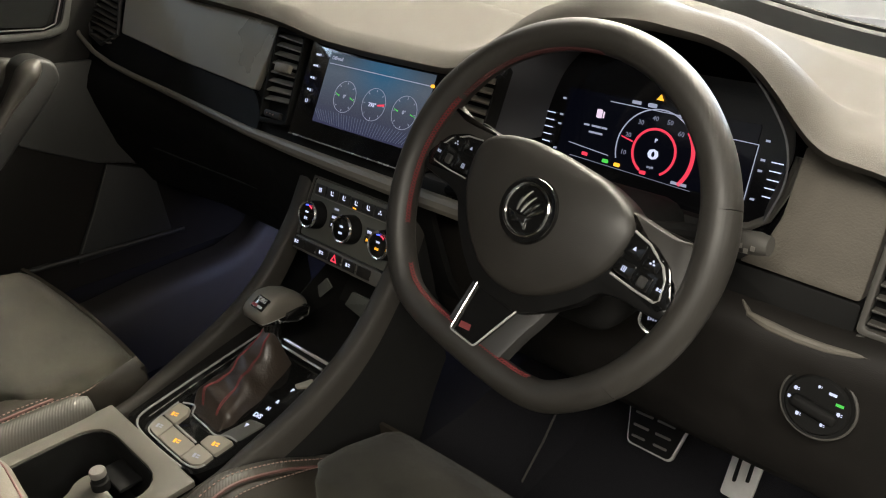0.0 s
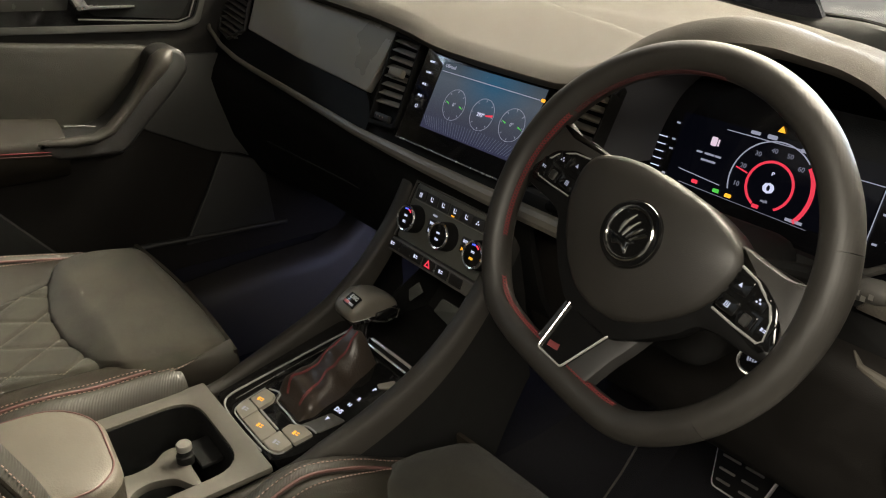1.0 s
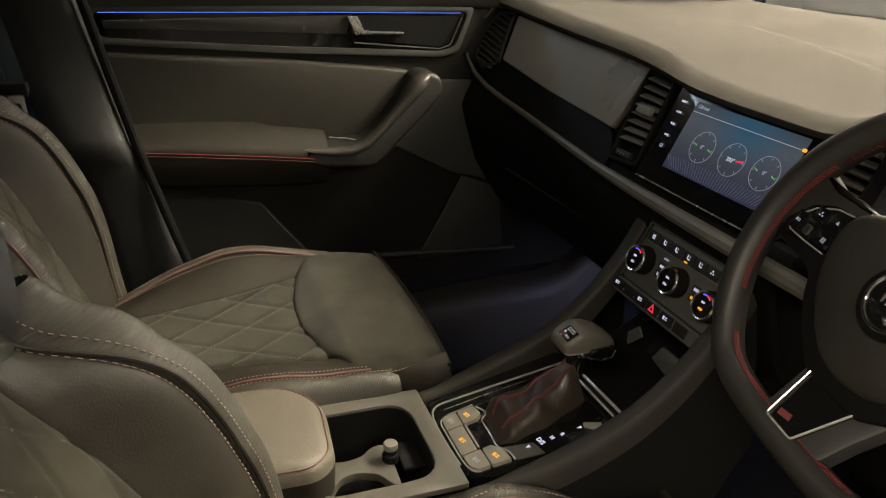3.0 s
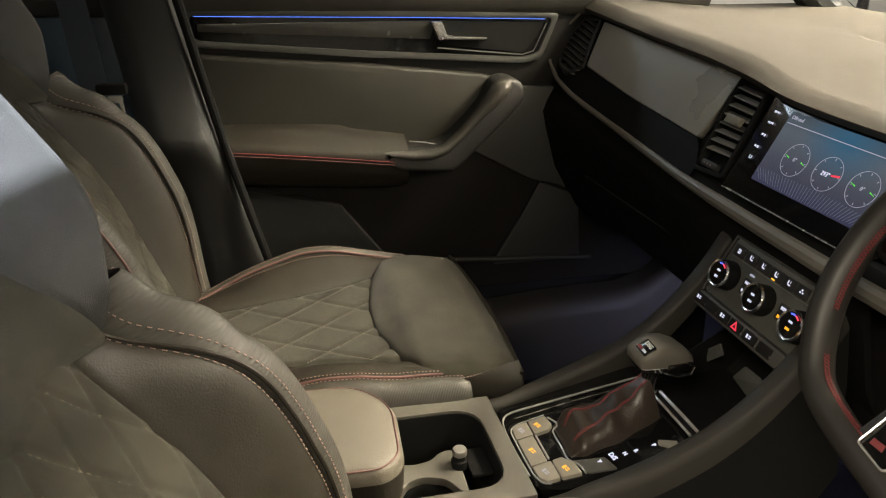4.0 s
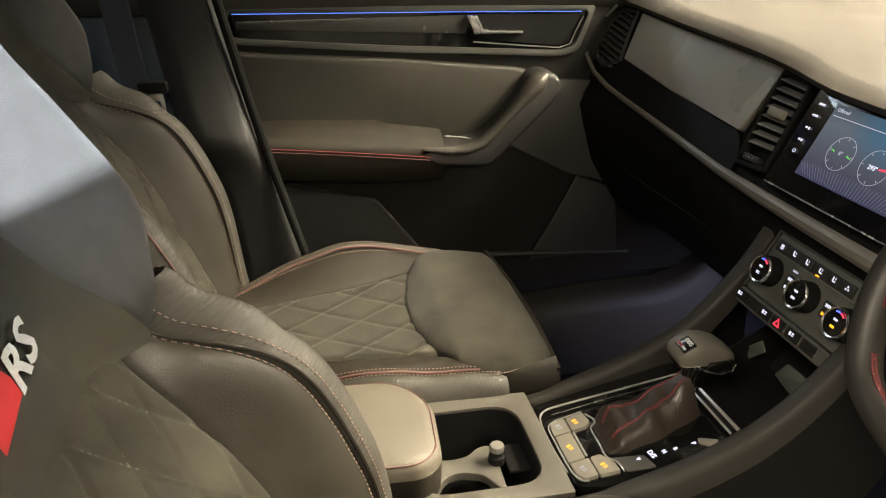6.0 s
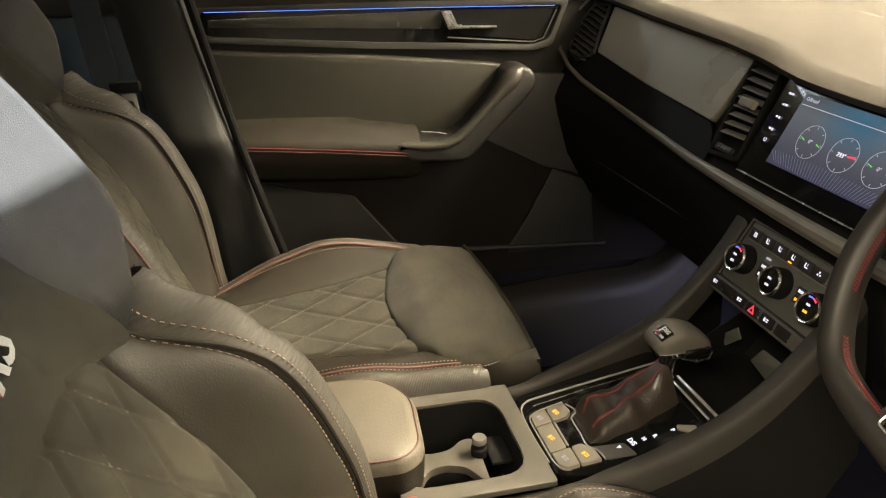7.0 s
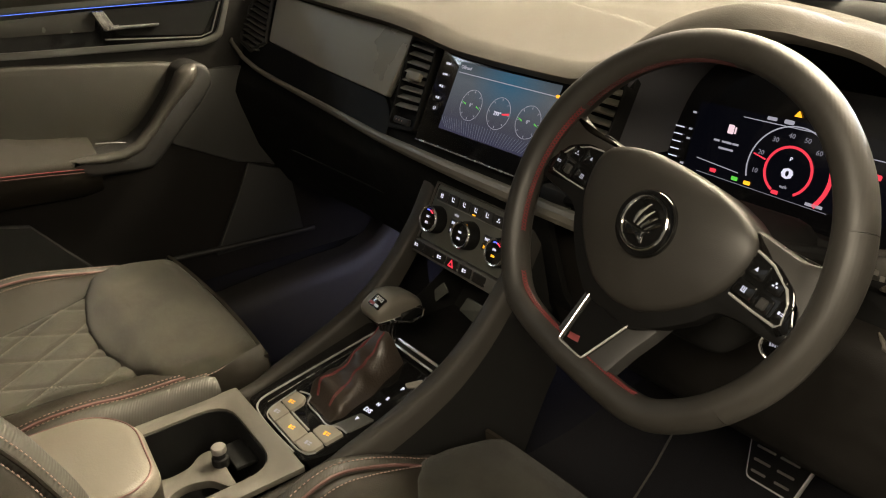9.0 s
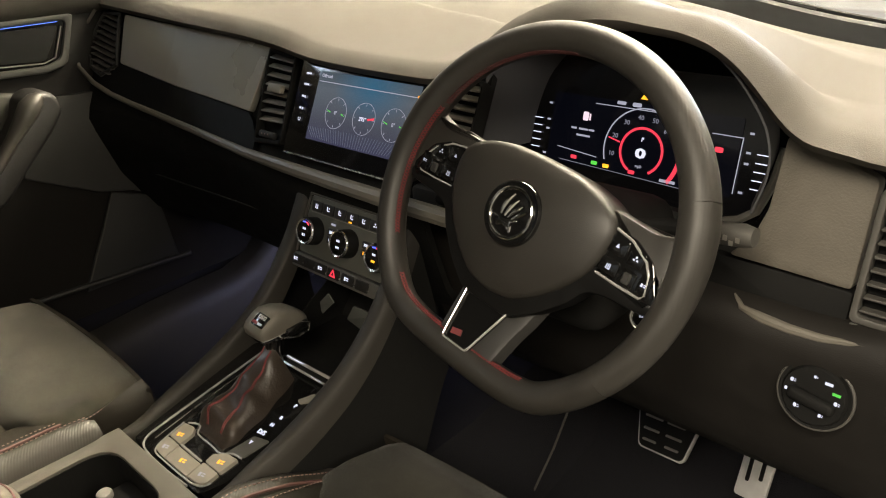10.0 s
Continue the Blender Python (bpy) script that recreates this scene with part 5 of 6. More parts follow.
# armrest
ar = thing("armrest", "padded leather centre armrest with red seam", "armrest", (0, -0.62, 0.30))
ao = fillet([(-0.100, -0.30), (0.086, -0.30), (0.087, 0.000), (0.062, 0.026), (-0.045, 0.034), (-0.097, -0.006)], 0.030, 5)
AM = axes((0, -0.487, 0.415), (1, 0, 0), (0, 1, -0.03))
rows = []
for k, w in ((0.97, -0.065), (1.0, -0.060), (1.0, -0.020), (0.99, -0.008), (0.955, -0.001), (0.88, 0.004), (0.6, 0.007), (0.1, 0.008)):
    rows.append([AM @ Vector((-0.0075 + (x + 0.0075) * k, -0.15 + (y + 0.15) * k, w)) for x, y in ao])
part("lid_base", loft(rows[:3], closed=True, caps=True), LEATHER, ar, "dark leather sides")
# the lid's top takes a paler leather, overhead light put into its colour
part("lid_top", loft(rows[2:], closed=True, caps=True), LEATHER_LIT, ar, "leather top, coloured paler as if lit from above", angle=70)
part("lid_seam", tube([p + Vector((0, 0, 0.0003)) for p in rows[4]], 0.0012, 6, closed=True), DULLRED, ar, "red seam")
# gear lever
gl = thing("gear_lever", "leather-topped automatic gear lever with pleated boot", "gear lever", (0.0, -0.16, 0.37))


def boot_at(f, g):
    """f from the low rear to the stem, g round the section from the left foot over the top to the right."""
    hw = (0.043 - 0.014 * f ** 3) * (0.80 + 0.20 * smoothstep(0.0, 0.16, f))
    hi = 0.003 + 0.020 * smoothstep(0.0, 0.18, f) + 0.032 * f ** 1.8 - 0.007 * math.exp(-((f - 0.56) / 0.13) ** 2)
    cu = 0.011 - 0.011 * f
    a = math.pi * (1 - g)
    z = abs(math.sin(a)) ** 0.55
    x = math.copysign(abs(math.cos(a)) ** 0.55, math.cos(a)) * (1 - 0.50 * f * z)
    crease = 0.0058 * math.sin(f * 13 + 2.0 * x + 0.4) * math.sin(f * math.pi) * (0.4 + 0.6 * z) + 0.0012 * math.sin(f * 31 - 3 * x + 1)
    side = 0.002 * math.sin(f * 14 + 1.0) * math.sin(f * math.pi)
    return GM @ Vector((cu + (hw + side) * x, 0.055 + 0.138 * f + 0.006 * (1 - x * x) * (1 - f), -0.004 + hi * z + crease * z))


rows = [[boot_at(i / 30, j / 30) for j in range(31)] for i in range(31)]
boot_bm = loft(rows)
boot_bm.faces.new([boot_bm.verts.new(p) for p in rows[-1]])
boot_bm.faces.new([boot_bm.verts.new(p) for p in rows[0][::-1]])
bmesh.ops.remove_doubles(boot_bm, verts=boot_bm.verts, dist=1e-6)
part("boot", boot_bm, BOOT, gl, "pleated dark leather boot", angle=60)
for g in (0.40, 0.425, 0.575, 0.60):
    part("boot_seam", tube([boot_at(f, g) + Vector((0, 0, 0.0003)) for f in xs(0.06, 0.96, 40)], 0.0007, 6), RED, gl, "red seam")
part("stem", tube([(0, -0.112, 0.395), (0, -0.110, 0.425), (0, -0.102, 0.462)], 0.013, 14), GLOSS, gl)


def knob_rows(a0, a1, grow=0.0):
    """Sections of the selector grip from its rear to its front, between two angles."""
    out = []
    for f, hx, hz, cz in ((0.0, 0.012, 0.007, 0.470), (0.02, 0.021, 0.011, 0.471), (0.10, 0.0245, 0.0155, 0.473), (0.22, 0.026, 0.020, 0.475), (0.36, 0.0265, 0.0235, 0.4765), (0.55, 0.0265, 0.023, 0.475), (0.78, 0.0255, 0.021, 0.469), (0.95, 0.022, 0.016, 0.463), (1.0, 0.010, 0.008, 0.460)):
        y = -0.138 + 0.082 * f
        ring_pts = []
        for a in xs(radians(a0), radians(a1), 17):
            ring_pts.append((hx * (1 + grow) * math.copysign(abs(math.cos(a)) ** 0.55, math.cos(a)), y - 0.003 * math.sin(a) * (1 - f), cz + hz * math.copysign(abs(math.sin(a)) ** 0.6, math.sin(a))))
        out.append(ring_pts)
    return out


upper = knob_rows(-9, 189)
part("knob", loft(upper, closed=True, caps=True), KNOBLEATHER, gl, "leather grip", angle=70)
part("knob_underside", loft(knob_rows(191, 349, -0.02), closed=True, caps=True), GLOSS, gl, "gloss black underside", angle=70)
for k in (0, -1):
    part("knob_line", tube([Vector(r[k]) for r in upper[1:-1]], 0.0010, 6), CHROME, gl, "thin bright line")
part("side_button", box((0.0250, -0.082, 0.464), (0.006, 0.038, 0.018), 0.0028, 2), GLOSS, gl, "gloss black release button")
part("side_trim", tube([(0.0268, -0.106, 0.462), (0.0285, -0.085, 0.454), (0.0268, -0.064, 0.455), (0.0265, -0.060, 0.466), (0.0275, -0.075, 0.474)], 0.0014, 6), CHROME, gl)
BM_ = axes((0.007, -0.1240, 0.4895), (1, 0.0, -0.06), (0, 0.86, 0.50))
part("badge", slab(rect(0, 0, 0.025, 0.020), 0.008, 0.001, m=at(BM_, 0, 0, 0.004), r=0.003), GLOSS, gl, "small black badge")
part("badge_text", writing("DSG", 0.0082, at(BM_, 0.001, 0.0045, 0.0044), bold=0.0003), SILVERTHREAD, gl)
part("badge_mark", slab(rect(-0.006, -0.0055, 0.010, 0.0045), 0.0005, m=at(BM_, 0, 0, 0.0044)), RED, gl)
part("badge_mark", slab(rect(0.005, -0.0055, 0.009, 0.0035), 0.0005, m=at(BM_, 0, 0, 0.0044)), SATIN, gl)

# ---- passenger door ----
DX = -0.744
DM = axes((DX, 0, 0), (0, 1, 0), (0, 0, 1))
door = thing("passenger_door", "closed dark door panel with blue light line and chrome handle", "car door", (DX, -0.3, 0.2))


def dk(pts, k=1.03):
    """Carry outlines on the plane x = -0.70 out to the door's own plane."""
    return [(-0.612 + (y + 0.612) * k, 1.005 + (z - 1.005) * k) for y, z in pts]


part("shell", slab([(-0.70, 0.22), (0.36, 0.22), (0.36, 0.90), (-0.82, 0.90), (-0.76, 0.615)], 0.05, 0.004, m=at(DM, 0, 0, -0.004), r=0.01), KNEE, door, "dark plastic door panel")
# upper shoulder
rows = []
for y in xs(-0.775, 0.36, 10):
    rows.append([(DX - 0.03, y, 0.925), (DX + 0.005, y, 0.915), (DX + 0.016, y, 0.895), (DX + 0.014, y, 0.870), (DX + 0.004, y, 0.846), (DX - 0.006, y, 0.840)])
part("shoulder", solid(loft(rows), -0.004), SOFT, door, "soft upper shoulder", angle=60)
# decor strip with its rim
TRIM = [(-0.712, 0.842), (-0.716, 0.806), (-0.700, 0.796), (-0.40, 0.776), (-0.070, 0.760), (-0.040, 0.768), (-0.014, 0.836), (-0.35, 0.840)]
to = fillet(dk([(-0.725, 0.850), (-0.730, 0.802), (-0.708, 0.785), (-0.40, 0.764), (-0.070, 0.747), (-0.030, 0.757), (0.002, 0.846), (-0.35, 0.850)]), 0.012)
ti = fillet(dk(TRIM), 0.012)
part("decor_rim", ring(to, ti, 0.012, m=at(DM, 0, 0, 0.008), bevel=0.003), DOORRIM, door, "dark grey plastic rim of the decor strip")
part("decor_strip", slab(ti, 0.010, 0.0, m=at(DM, 0, 0, 0.001)), GLOSS, door, "gloss black decor strip")
part("decor_band", slab(fillet(dk([(-0.700, 0.826), (-0.700, 0.812), (-0.265, 0.796), (-0.255, 0.832)]), 0.004), 0.003, 0.001, m=at(DM, 0, 0, 0.0035)), DECORBAND, door, "satin dark band")
part("light_line", tube([(DX + 0.0065, y, z) for y, z in dk([(-0.705, 0.8395), (-0.5, 0.8385), (-0.3, 0.8375), (-0.03, 0.8345)])], 0.00055, 6), BLUE_L, door, "thin glowing blue line")
# inner handle
part("handle_recess", slab(fillet(dk([(-0.250, 0.832), (-0.225, 0.784), (-0.068, 0.768), (-0.030, 0.828)]), 0.010), 0.006, m=at(DM, 0, 0, 0.0040)), DARK, door, "black handle recess")
part("handle_lever", slab(fillet([(-0.256, 0.826), (-0.238, 0.789), (-0.137, 0.788), (-0.137, 0.7945), (-0.220, 0.797), (-0.234, 0.826)], 0.003), 0.010, 0.0015, m=at(DM, 0, 0, 0.014)), CHROME, door, "chrome release lever")
part("handle_rim", tube([(DX + 0.006, y, z) for y, z in dk([(-0.250, 0.780), (-0.16, 0.772), (-0.072, 0.765), (-0.050, 0.772), (-0.026, 0.826)])], 0.0014, 6), STRIP, door, "thin satin rim of the recess")
# padded middle panel
part("middle_panel", slab(fillet(dk([(-0.800, 0.780), (-0.60, 0.764), (-0.40, 0.752), (-0.16, 0.728), (-0.105, 0.715), (-0.085, 0.700), (-0.120, 0.660), (-0.185, 0.600), (-0.235, 0.560), (-0.760, 0.560)]), 0.012), 0.02, 0.008, m=at(DM, 0, 0, 0.010), seg=3), DOORPAD, door, "padded dark leatherette panel")
# armrest
rows = []
for y, zw, zc, zs, zf in ((-0.735, 0.628, 0.612, 0.596, 0.518), (-0.60, 0.626, 0.602, 0.584, 0.506), (-0.50, 0.622, 0.592, 0.574, 0.498), (-0.445, 0.619, 0.586, 0.568, 0.495), (-0.42, 0.611, 0.584, 0.5655, 0.493), (-0.34, 0.600, 0.579, 0.556, 0.491), (-0.31, 0.595, 0.576, 0.553, 0.494)):
    rows.append([(DX + 0.006, y, zw + 0.004), (DX + 0.020, y, zw + 0.002), (DX + 0.045, y, zw - 0.3 * (zw - zc)), (DX + 0.066, y, zc), (DX + 0.073, y, zc - 0.006), (DX + 0.075, y, zs), (DX + 0.072, y, zs - 0.014), (DX + 0.058, y, zf + 0.012), (DX + 0.030, y, zf), (DX + 0.002, y, zf - 0.006)])
part("armrest_pad", solid(loft(rows), 0.003), LEATHER, door, "dark padded door armrest", angle=60)
part("armrest_seam", tube([(r[5][0] + 0.0006, r[5][1], r[5][2] + 0.001) for r in rows[:6]], 0.0010, 6), RED, door, "red seam")
part("armrest_seam", tube([(r[5][0] + 0.0004, r[5][1], r[5][2] - 0.005) for r in rows[:6]], 0.0008, 6), DULLRED, door, "red seam")
# grab handle: one bent piece, broad and flat-faced
grab = [(-0.366, 0.575), (-0.352, 0.552), (-0.329, 0.536), (-0.215, 0.529), (-0.190, 0.551), (-0.167, 0.575), (-0.097, 0.643), (-0.069, 0.677), (-0.072, 0.705), (-0.085, 0.718), (-0.110, 0.721), (-0.134, 0.710), (-0.147, 0.676), (-0.180, 0.637), (-0.216, 0.600), (-0.240, 0.586), (-0.280, 0.578)]
part("grab_handle", slab(fillet(grab, 0.010, 5), 0.072, 0.010, m=at(DM, 0, 0, 0.076), seg=3), HARD, door, "dark curved grab handle", angle=60)
# inner edge of the same handle, its catch of light put into a paler plastic
gp = [(-0.362, 0.574, 0.003), (-0.345, 0.571, 0.007), (-0.300, 0.567, 0.010), (-0.262, 0.568, 0.011), (-0.230, 0.580, 0.011), (-0.197, 0.612, 0.011), (-0.165, 0.648, 0.012), (-0.140, 0.676, 0.016), (-0.124, 0.695, 0.019), (-0.110, 0.708, 0.015), (-0.100, 0.716, 0.006)]
part("grab_top", tube([(DX + 0.068, y, z) for y, z, r in gp], [r for _, _, r in gp], 14, flat=1.3, up=(1, 0, 0)), LITGRIP, door, "rounded inner edge of the handle, paler as if lit")
part("switch_edge", tube([(DX + 0.045, -0.305, 0.592), (DX + 0.045, -0.27, 0.588), (DX + 0.045, -0.248, 0.583)], 0.0012, 6), BRIGHT, door, "thin bright switch edge")
# front corner and speaker
part("front_plate", slab(fillet([(-0.052, 0.692), (0.10, 0.685), (0.12, 0.430), (0.053, 0.466), (-0.015, 0.482), (-0.152, 0.552)], 0.008), 0.01, 0.003, m=at(DM, 0, 0, 0.006)), DOORRIM, door, "plain dark corner plate")
part("speaker_cover", slab(fillet([(0.005, 0.477), (0.10, 0.440), (0.12, 0.28), (-0.10, 0.28), (-0.037, 0.394)], 0.008), 0.01, 0.003, m=at(DM, 0, 0, 0.012)), PILLAR, door, "dark speaker cover")
part("speaker_edge", tube([(DX + 0.013, y, z) for y, z in [(0.004, 0.478), (-0.037, 0.394), (-0.088, 0.300)]], 0.0016, 6), GREY, door)
# door pocket
rows = []
for y, zt in ((-0.640, 0.519), (-0.55, 0.497), (-0.455, 0.473)):
    (yy, a), = dk([(y, zt)])
    rows.append([(DX + 0.030, yy, a), (DX + 0.034, yy, a - 0.004), (DX + 0.040, yy, a - 0.08), (DX + 0.030, yy, 0.26)])
(yy, a), = dk([(-0.372, 0.366)])
rows.append([(DX + 0.030, yy, a), (DX + 0.034, yy, a - 0.004), (DX + 0.038, yy, a - 0.04), (DX + 0.030, yy, 0.26)])
(yy, a), = dk([(-0.30, 0.285)])
rows.append([(DX + 0.030, yy, a), (DX + 0.034, yy, a - 0.004), (DX + 0.034, yy, a - 0.01), (DX + 0.030, yy, 0.26)])
part("pocket_front", solid(loft(rows), 0.004), DARK, door, "dark plastic pocket front")
# side glass above the door
sidewin = tagged(part("window_2", box((DX - 0.02, -0.25, 1.08), (0.004, 1.1, 0.36)), glass), "clear side window above the door", "window", kind="structure")
sidewin.visible_shadow = False

# ---- centre pillar, belt, rear door ----
pil = []
for z, y0, y1, x, bul in ((0.10, -0.735, -0.560, -0.700, 0.0), (0.28, -0.735, -0.590, -0.694, 0.0), (0.355, -0.740, -0.612, -0.688, 0.0), (0.50, -0.760, -0.652, -0.672, 0.0), (0.575, -0.785, -0.676, -0.658, 0.004), (0.605, -0.795, -0.686, -0.642, 0.012), (0.630, -0.800, -0.692, -0.644, 0.010), (0.66, -0.805, -0.698, -0.656, 0.002), (0.74, -0.818, -0.716, -0.664, 0.0), (0.83, -0.832, -0.738, -0.668, 0.0), (0.836, -0.834, -0.740, -0.6655, 0.0), (0.90, -0.846, -0.754, -0.665, 0.0), (1.10, -0.890, -0.800, -0.640, 0.0), (1.28, -0.92, -0.84, -0.60, 0.0)):
    pil.append([(x - 0.10, y1 + 0.012, z), (x - 0.012, y1 + 0.004, z), (x - 0.002, y1 - 0.002, z), (x + bul * 0.6, y1 - 0.012, z), (x + bul, y1 - 0.035, z), (x, y0 + 0.03, z), (x - 0.006, y0, z), (x - 0.03, y0 - 0.02, z), (x - 0.10, y0 - 0.03, z)])
tagged(part("pillar_trim_3", solid(loft(pil), 0.004), PILLAR, angle=60), "dark grey plastic centre pillar trim", "trim", kind="structure")
# seal set forward of the armrest so its black also draws the shaded gap
tagged(part("door_gap_seal", tube([(-0.672, -0.738, 0.92), (-0.668, -0.700, 0.745), (-0.664, -0.668, 0.605), (-0.664, -0.631, 0.465), (-0.668, -0.587, 0.305)], 0.009, 10), RUBBER), "black rubber door seal, also standing in for the shadow gap", "trim", kind="structure")
belt = thing("seat_belt", "dark seat belt hanging by the pillar with a pale buckle tongue", "seat belt", (-0.62, -0.86, 0.3))
rows = []
for p in ((-0.605, -0.905, 1.10), (-0.612, -0.895, 0.95), (-0.618, -0.882, 0.80), (-0.622, -0.872, 0.70), (-0.630, -0.850, 0.50), (-0.640, -0.84, 0.20)):
    rows.append([(p[0] - 0.004, p[1] - 0.023, p[2]), (p[0], p[1] + 0.023, p[2])])
part("webbing", solid(loft(rows), 0.0015), mat("belt_webbing", (0.035, 0.045, 0.065), 0.8, bump=0.5, bump_scale=1200), belt, "dark woven webbing")
BT = axes((-0.600, -0.842, 0.711), (0.15, 1, 0.05), (0, -0.05, 1))
part("tongue_grip", box((0, 0.020, 0), (0.052, 0.020, 0.016), 0.005, 2, m=BT), DARK, belt, "black grip")
part("tongue_plate", ring(fillet(rect(0.003, -0.010, 0.024, 0.036), 0.003), fillet(rect(0.003, -0.013, 0.012, 0.018), 0.002), 0.003, m=at(BT, 0, 0, 0.002)), BRIGHT, belt, "pale metal tongue")
rear = thing("rear_door", "dark rear door and glass behind the pillar, bluish light put into the panel colour", "car door", (-0.74, -1.4, 0.2))
# panel colour is blue to carry the bluish light at the rear
part("panel", box((-0.755, -1.31, 0.56), (0.04, 1.06, 0.66), 0.015), mat("blue_lit_rear_plastic", (0.045, 0.085, 0.135), 0.45), rear, "dark door panel")
part("shoulder", box((-0.735, -1.31, 0.86), (0.06, 1.06, 0.05), 0.015), HARD, rear)
part("pane", box((-0.75, -1.31, 1.07), (0.004, 1.06, 0.37)), mat("tinted_glass", (0.02, 0.036, 0.07), 0.12, vary=0, coat=0.3), rear, "dark tinted glass")
rb = thing("rear_bench", "dark rear seat bench in the shade", "seat", (0, -1.5, 0.0))
part("cushion", box((0, -1.42, 0.30), (1.30, 0.50, 0.22), 0.05, 3), LEATHER, rb)
part("backrest", box((0, -1.72, 0.62), (1.30, 0.16, 0.62), 0.06, 3), LEATHER, rb)

# ---- front seats ----


def puff(u, v, du, dv):
    """Quilted diamonds: high inside, low along the seams."""
    a, b = u / du + v / dv, u / du - v / dv
    da, db = abs(a - round(a)), abs(b - round(b))
    return (min(1.0, da / 0.12) * min(1.0, db / 0.12)) ** 0.6


def sheet(name, n, k, fn, material, parent, label="", dip=0.005, reach=0.006, thick=0.008, toward=(0, 0.35, 0.94)):
    """A padded panel: fn(s, t, drop) for s, t from 0 to 1, drawn in along its edges as by a seam."""
    rows = []
    for j in range(k + 1):
        row = []
        for i in range(n + 1):
            row.append([i / n, j / k])
        rows.append(row)
    flat = [[Vector(fn(s_, t_, 0.0)) for s_, t_ in r] for r in rows]
    mid = k // 2
    wide = sum((flat[mid][i + 1] - flat[mid][i]).length for i in range(n))
    high = sum((flat[j + 1][n // 2] - flat[j][n // 2]).length for j in range(k))
    out = []
    for r in rows:
        o = []
        for s_, t_ in r:
            d = min(s_ * wide, (1 - s_) * wide, t_ * high, (1 - t_) * high)
            o.append(fn(s_, t_, -dip * math.exp(-(d / reach) ** 2)))
        out.append(o)
    back = Vector(toward) * thick
    bm = loft(out)
    loft([[Vector(p) - back for p in r] for r in out], bm=bm)
    for edge in (out[0], out[-1], [r[0] for r in out], [r[-1] for r in out]):
        loft([edge, [Vector(p) - back for p in edge]], bm=bm)
    bmesh.ops.remove_doubles(bm, verts=bm.verts, dist=1e-6)
    return part(name, bm, material, parent, label, angle=70)


def dashes(path, r=0.0007):
    """A run of short stitches along a line: every other stretch."""
    bm = bmesh.new()
    for a, b in zip(path[::2], path[1::2]):
        tube([a, b], r, 5, bm=bm)
    return bm


LEAN = 0.375
QW = ((-0.52, 0.085), (-0.25, 0.125), (-0.14, 0.155))
CRU = ((-0.52, 0.150), (-0.40, 0.185), (-0.26, 0.207), (-0.08, 0.215))
CRZ = ((-0.52, 0.340), (-0.46, 0.352), (-0.36, 0.392), (-0.27, 0.416), (-0.21, 0.415), (-0.12, 0.394), (-0.06, 0.380))


def soft_lerp(tab, x, d=0.02):
    return (lerp(tab, x - d) + 2 * lerp(tab, x) + lerp(tab, x + d)) / 4


def quilt_z(u, y):
    return 0.372 + 0.055 * (y + 0.14) + 0.25 * u * u


CREST_F = ((0.25, 0.078), (0.30, 0.073), (0.336, 0.060), (0.372, 0.025), (0.394, -0.010), (0.415, -0.030), (0.46, -0.040))


def back_terms(h):
    k = min(max((h - 0.269) / 0.172, 0), 1)
    fc = -0.035 * smoothstep(0.22, 0.46, h)
    uv = 0.126 + 0.012 * smoothstep(0.1, 0.44, h)
    uc = 0.191 - 0.007 * k
    fr = (lerp(CREST_F, h - 0.012) + lerp(CREST_F, h) + lerp(CREST_F, h + 0.012)) / 3 * (0.30 + 0.70 * smoothstep(-0.08, 0.20, h))
    return fc, uv, uc, fr


YOKE = ((0.41, 0.150), (0.435, 0.160), (0.447, 0.161), (0.475, 0.141), (0.505, 0.118), (0.56, 0.083), (0.62, 0.074), (0.69, 0.070))
NECK = ((0.41, 0.144), (0.42, 0.148), (0.447, 0.168), (0.475, 0.182), (0.503, 0.190), (0.523, 0.193), (0.56, 0.177), (0.613, 0.146), (0.648, 0.120), (0.68, 0.118), (0.84, 0.120))
WING_IN = ((0.42, -0.004), (0.44, -0.012), (0.505, -0.022), (0.56, -0.022), (0.68, -0.008))
WING_OUT = ((0.42, 0.000), (0.447, 0.011), (0.475, 0.022), (0.503, 0.033), (0.53, 0.036))


EDGE_W = ((-0.166, 0.070), (-0.157, 0.115), (-0.146, 0.158), (-0.12, 0.207), (-0.085, 0.231), (-0.05, 0.228), (0.0, 0.213), (0.03, 0.204))


RISE = ((-0.34, 0.0), (-0.27, 0.30), (-0.225, 1.0), (-0.185, 0.85), (-0.14, 0.55), (-0.11, 0.10), (-0.07, -0.6))


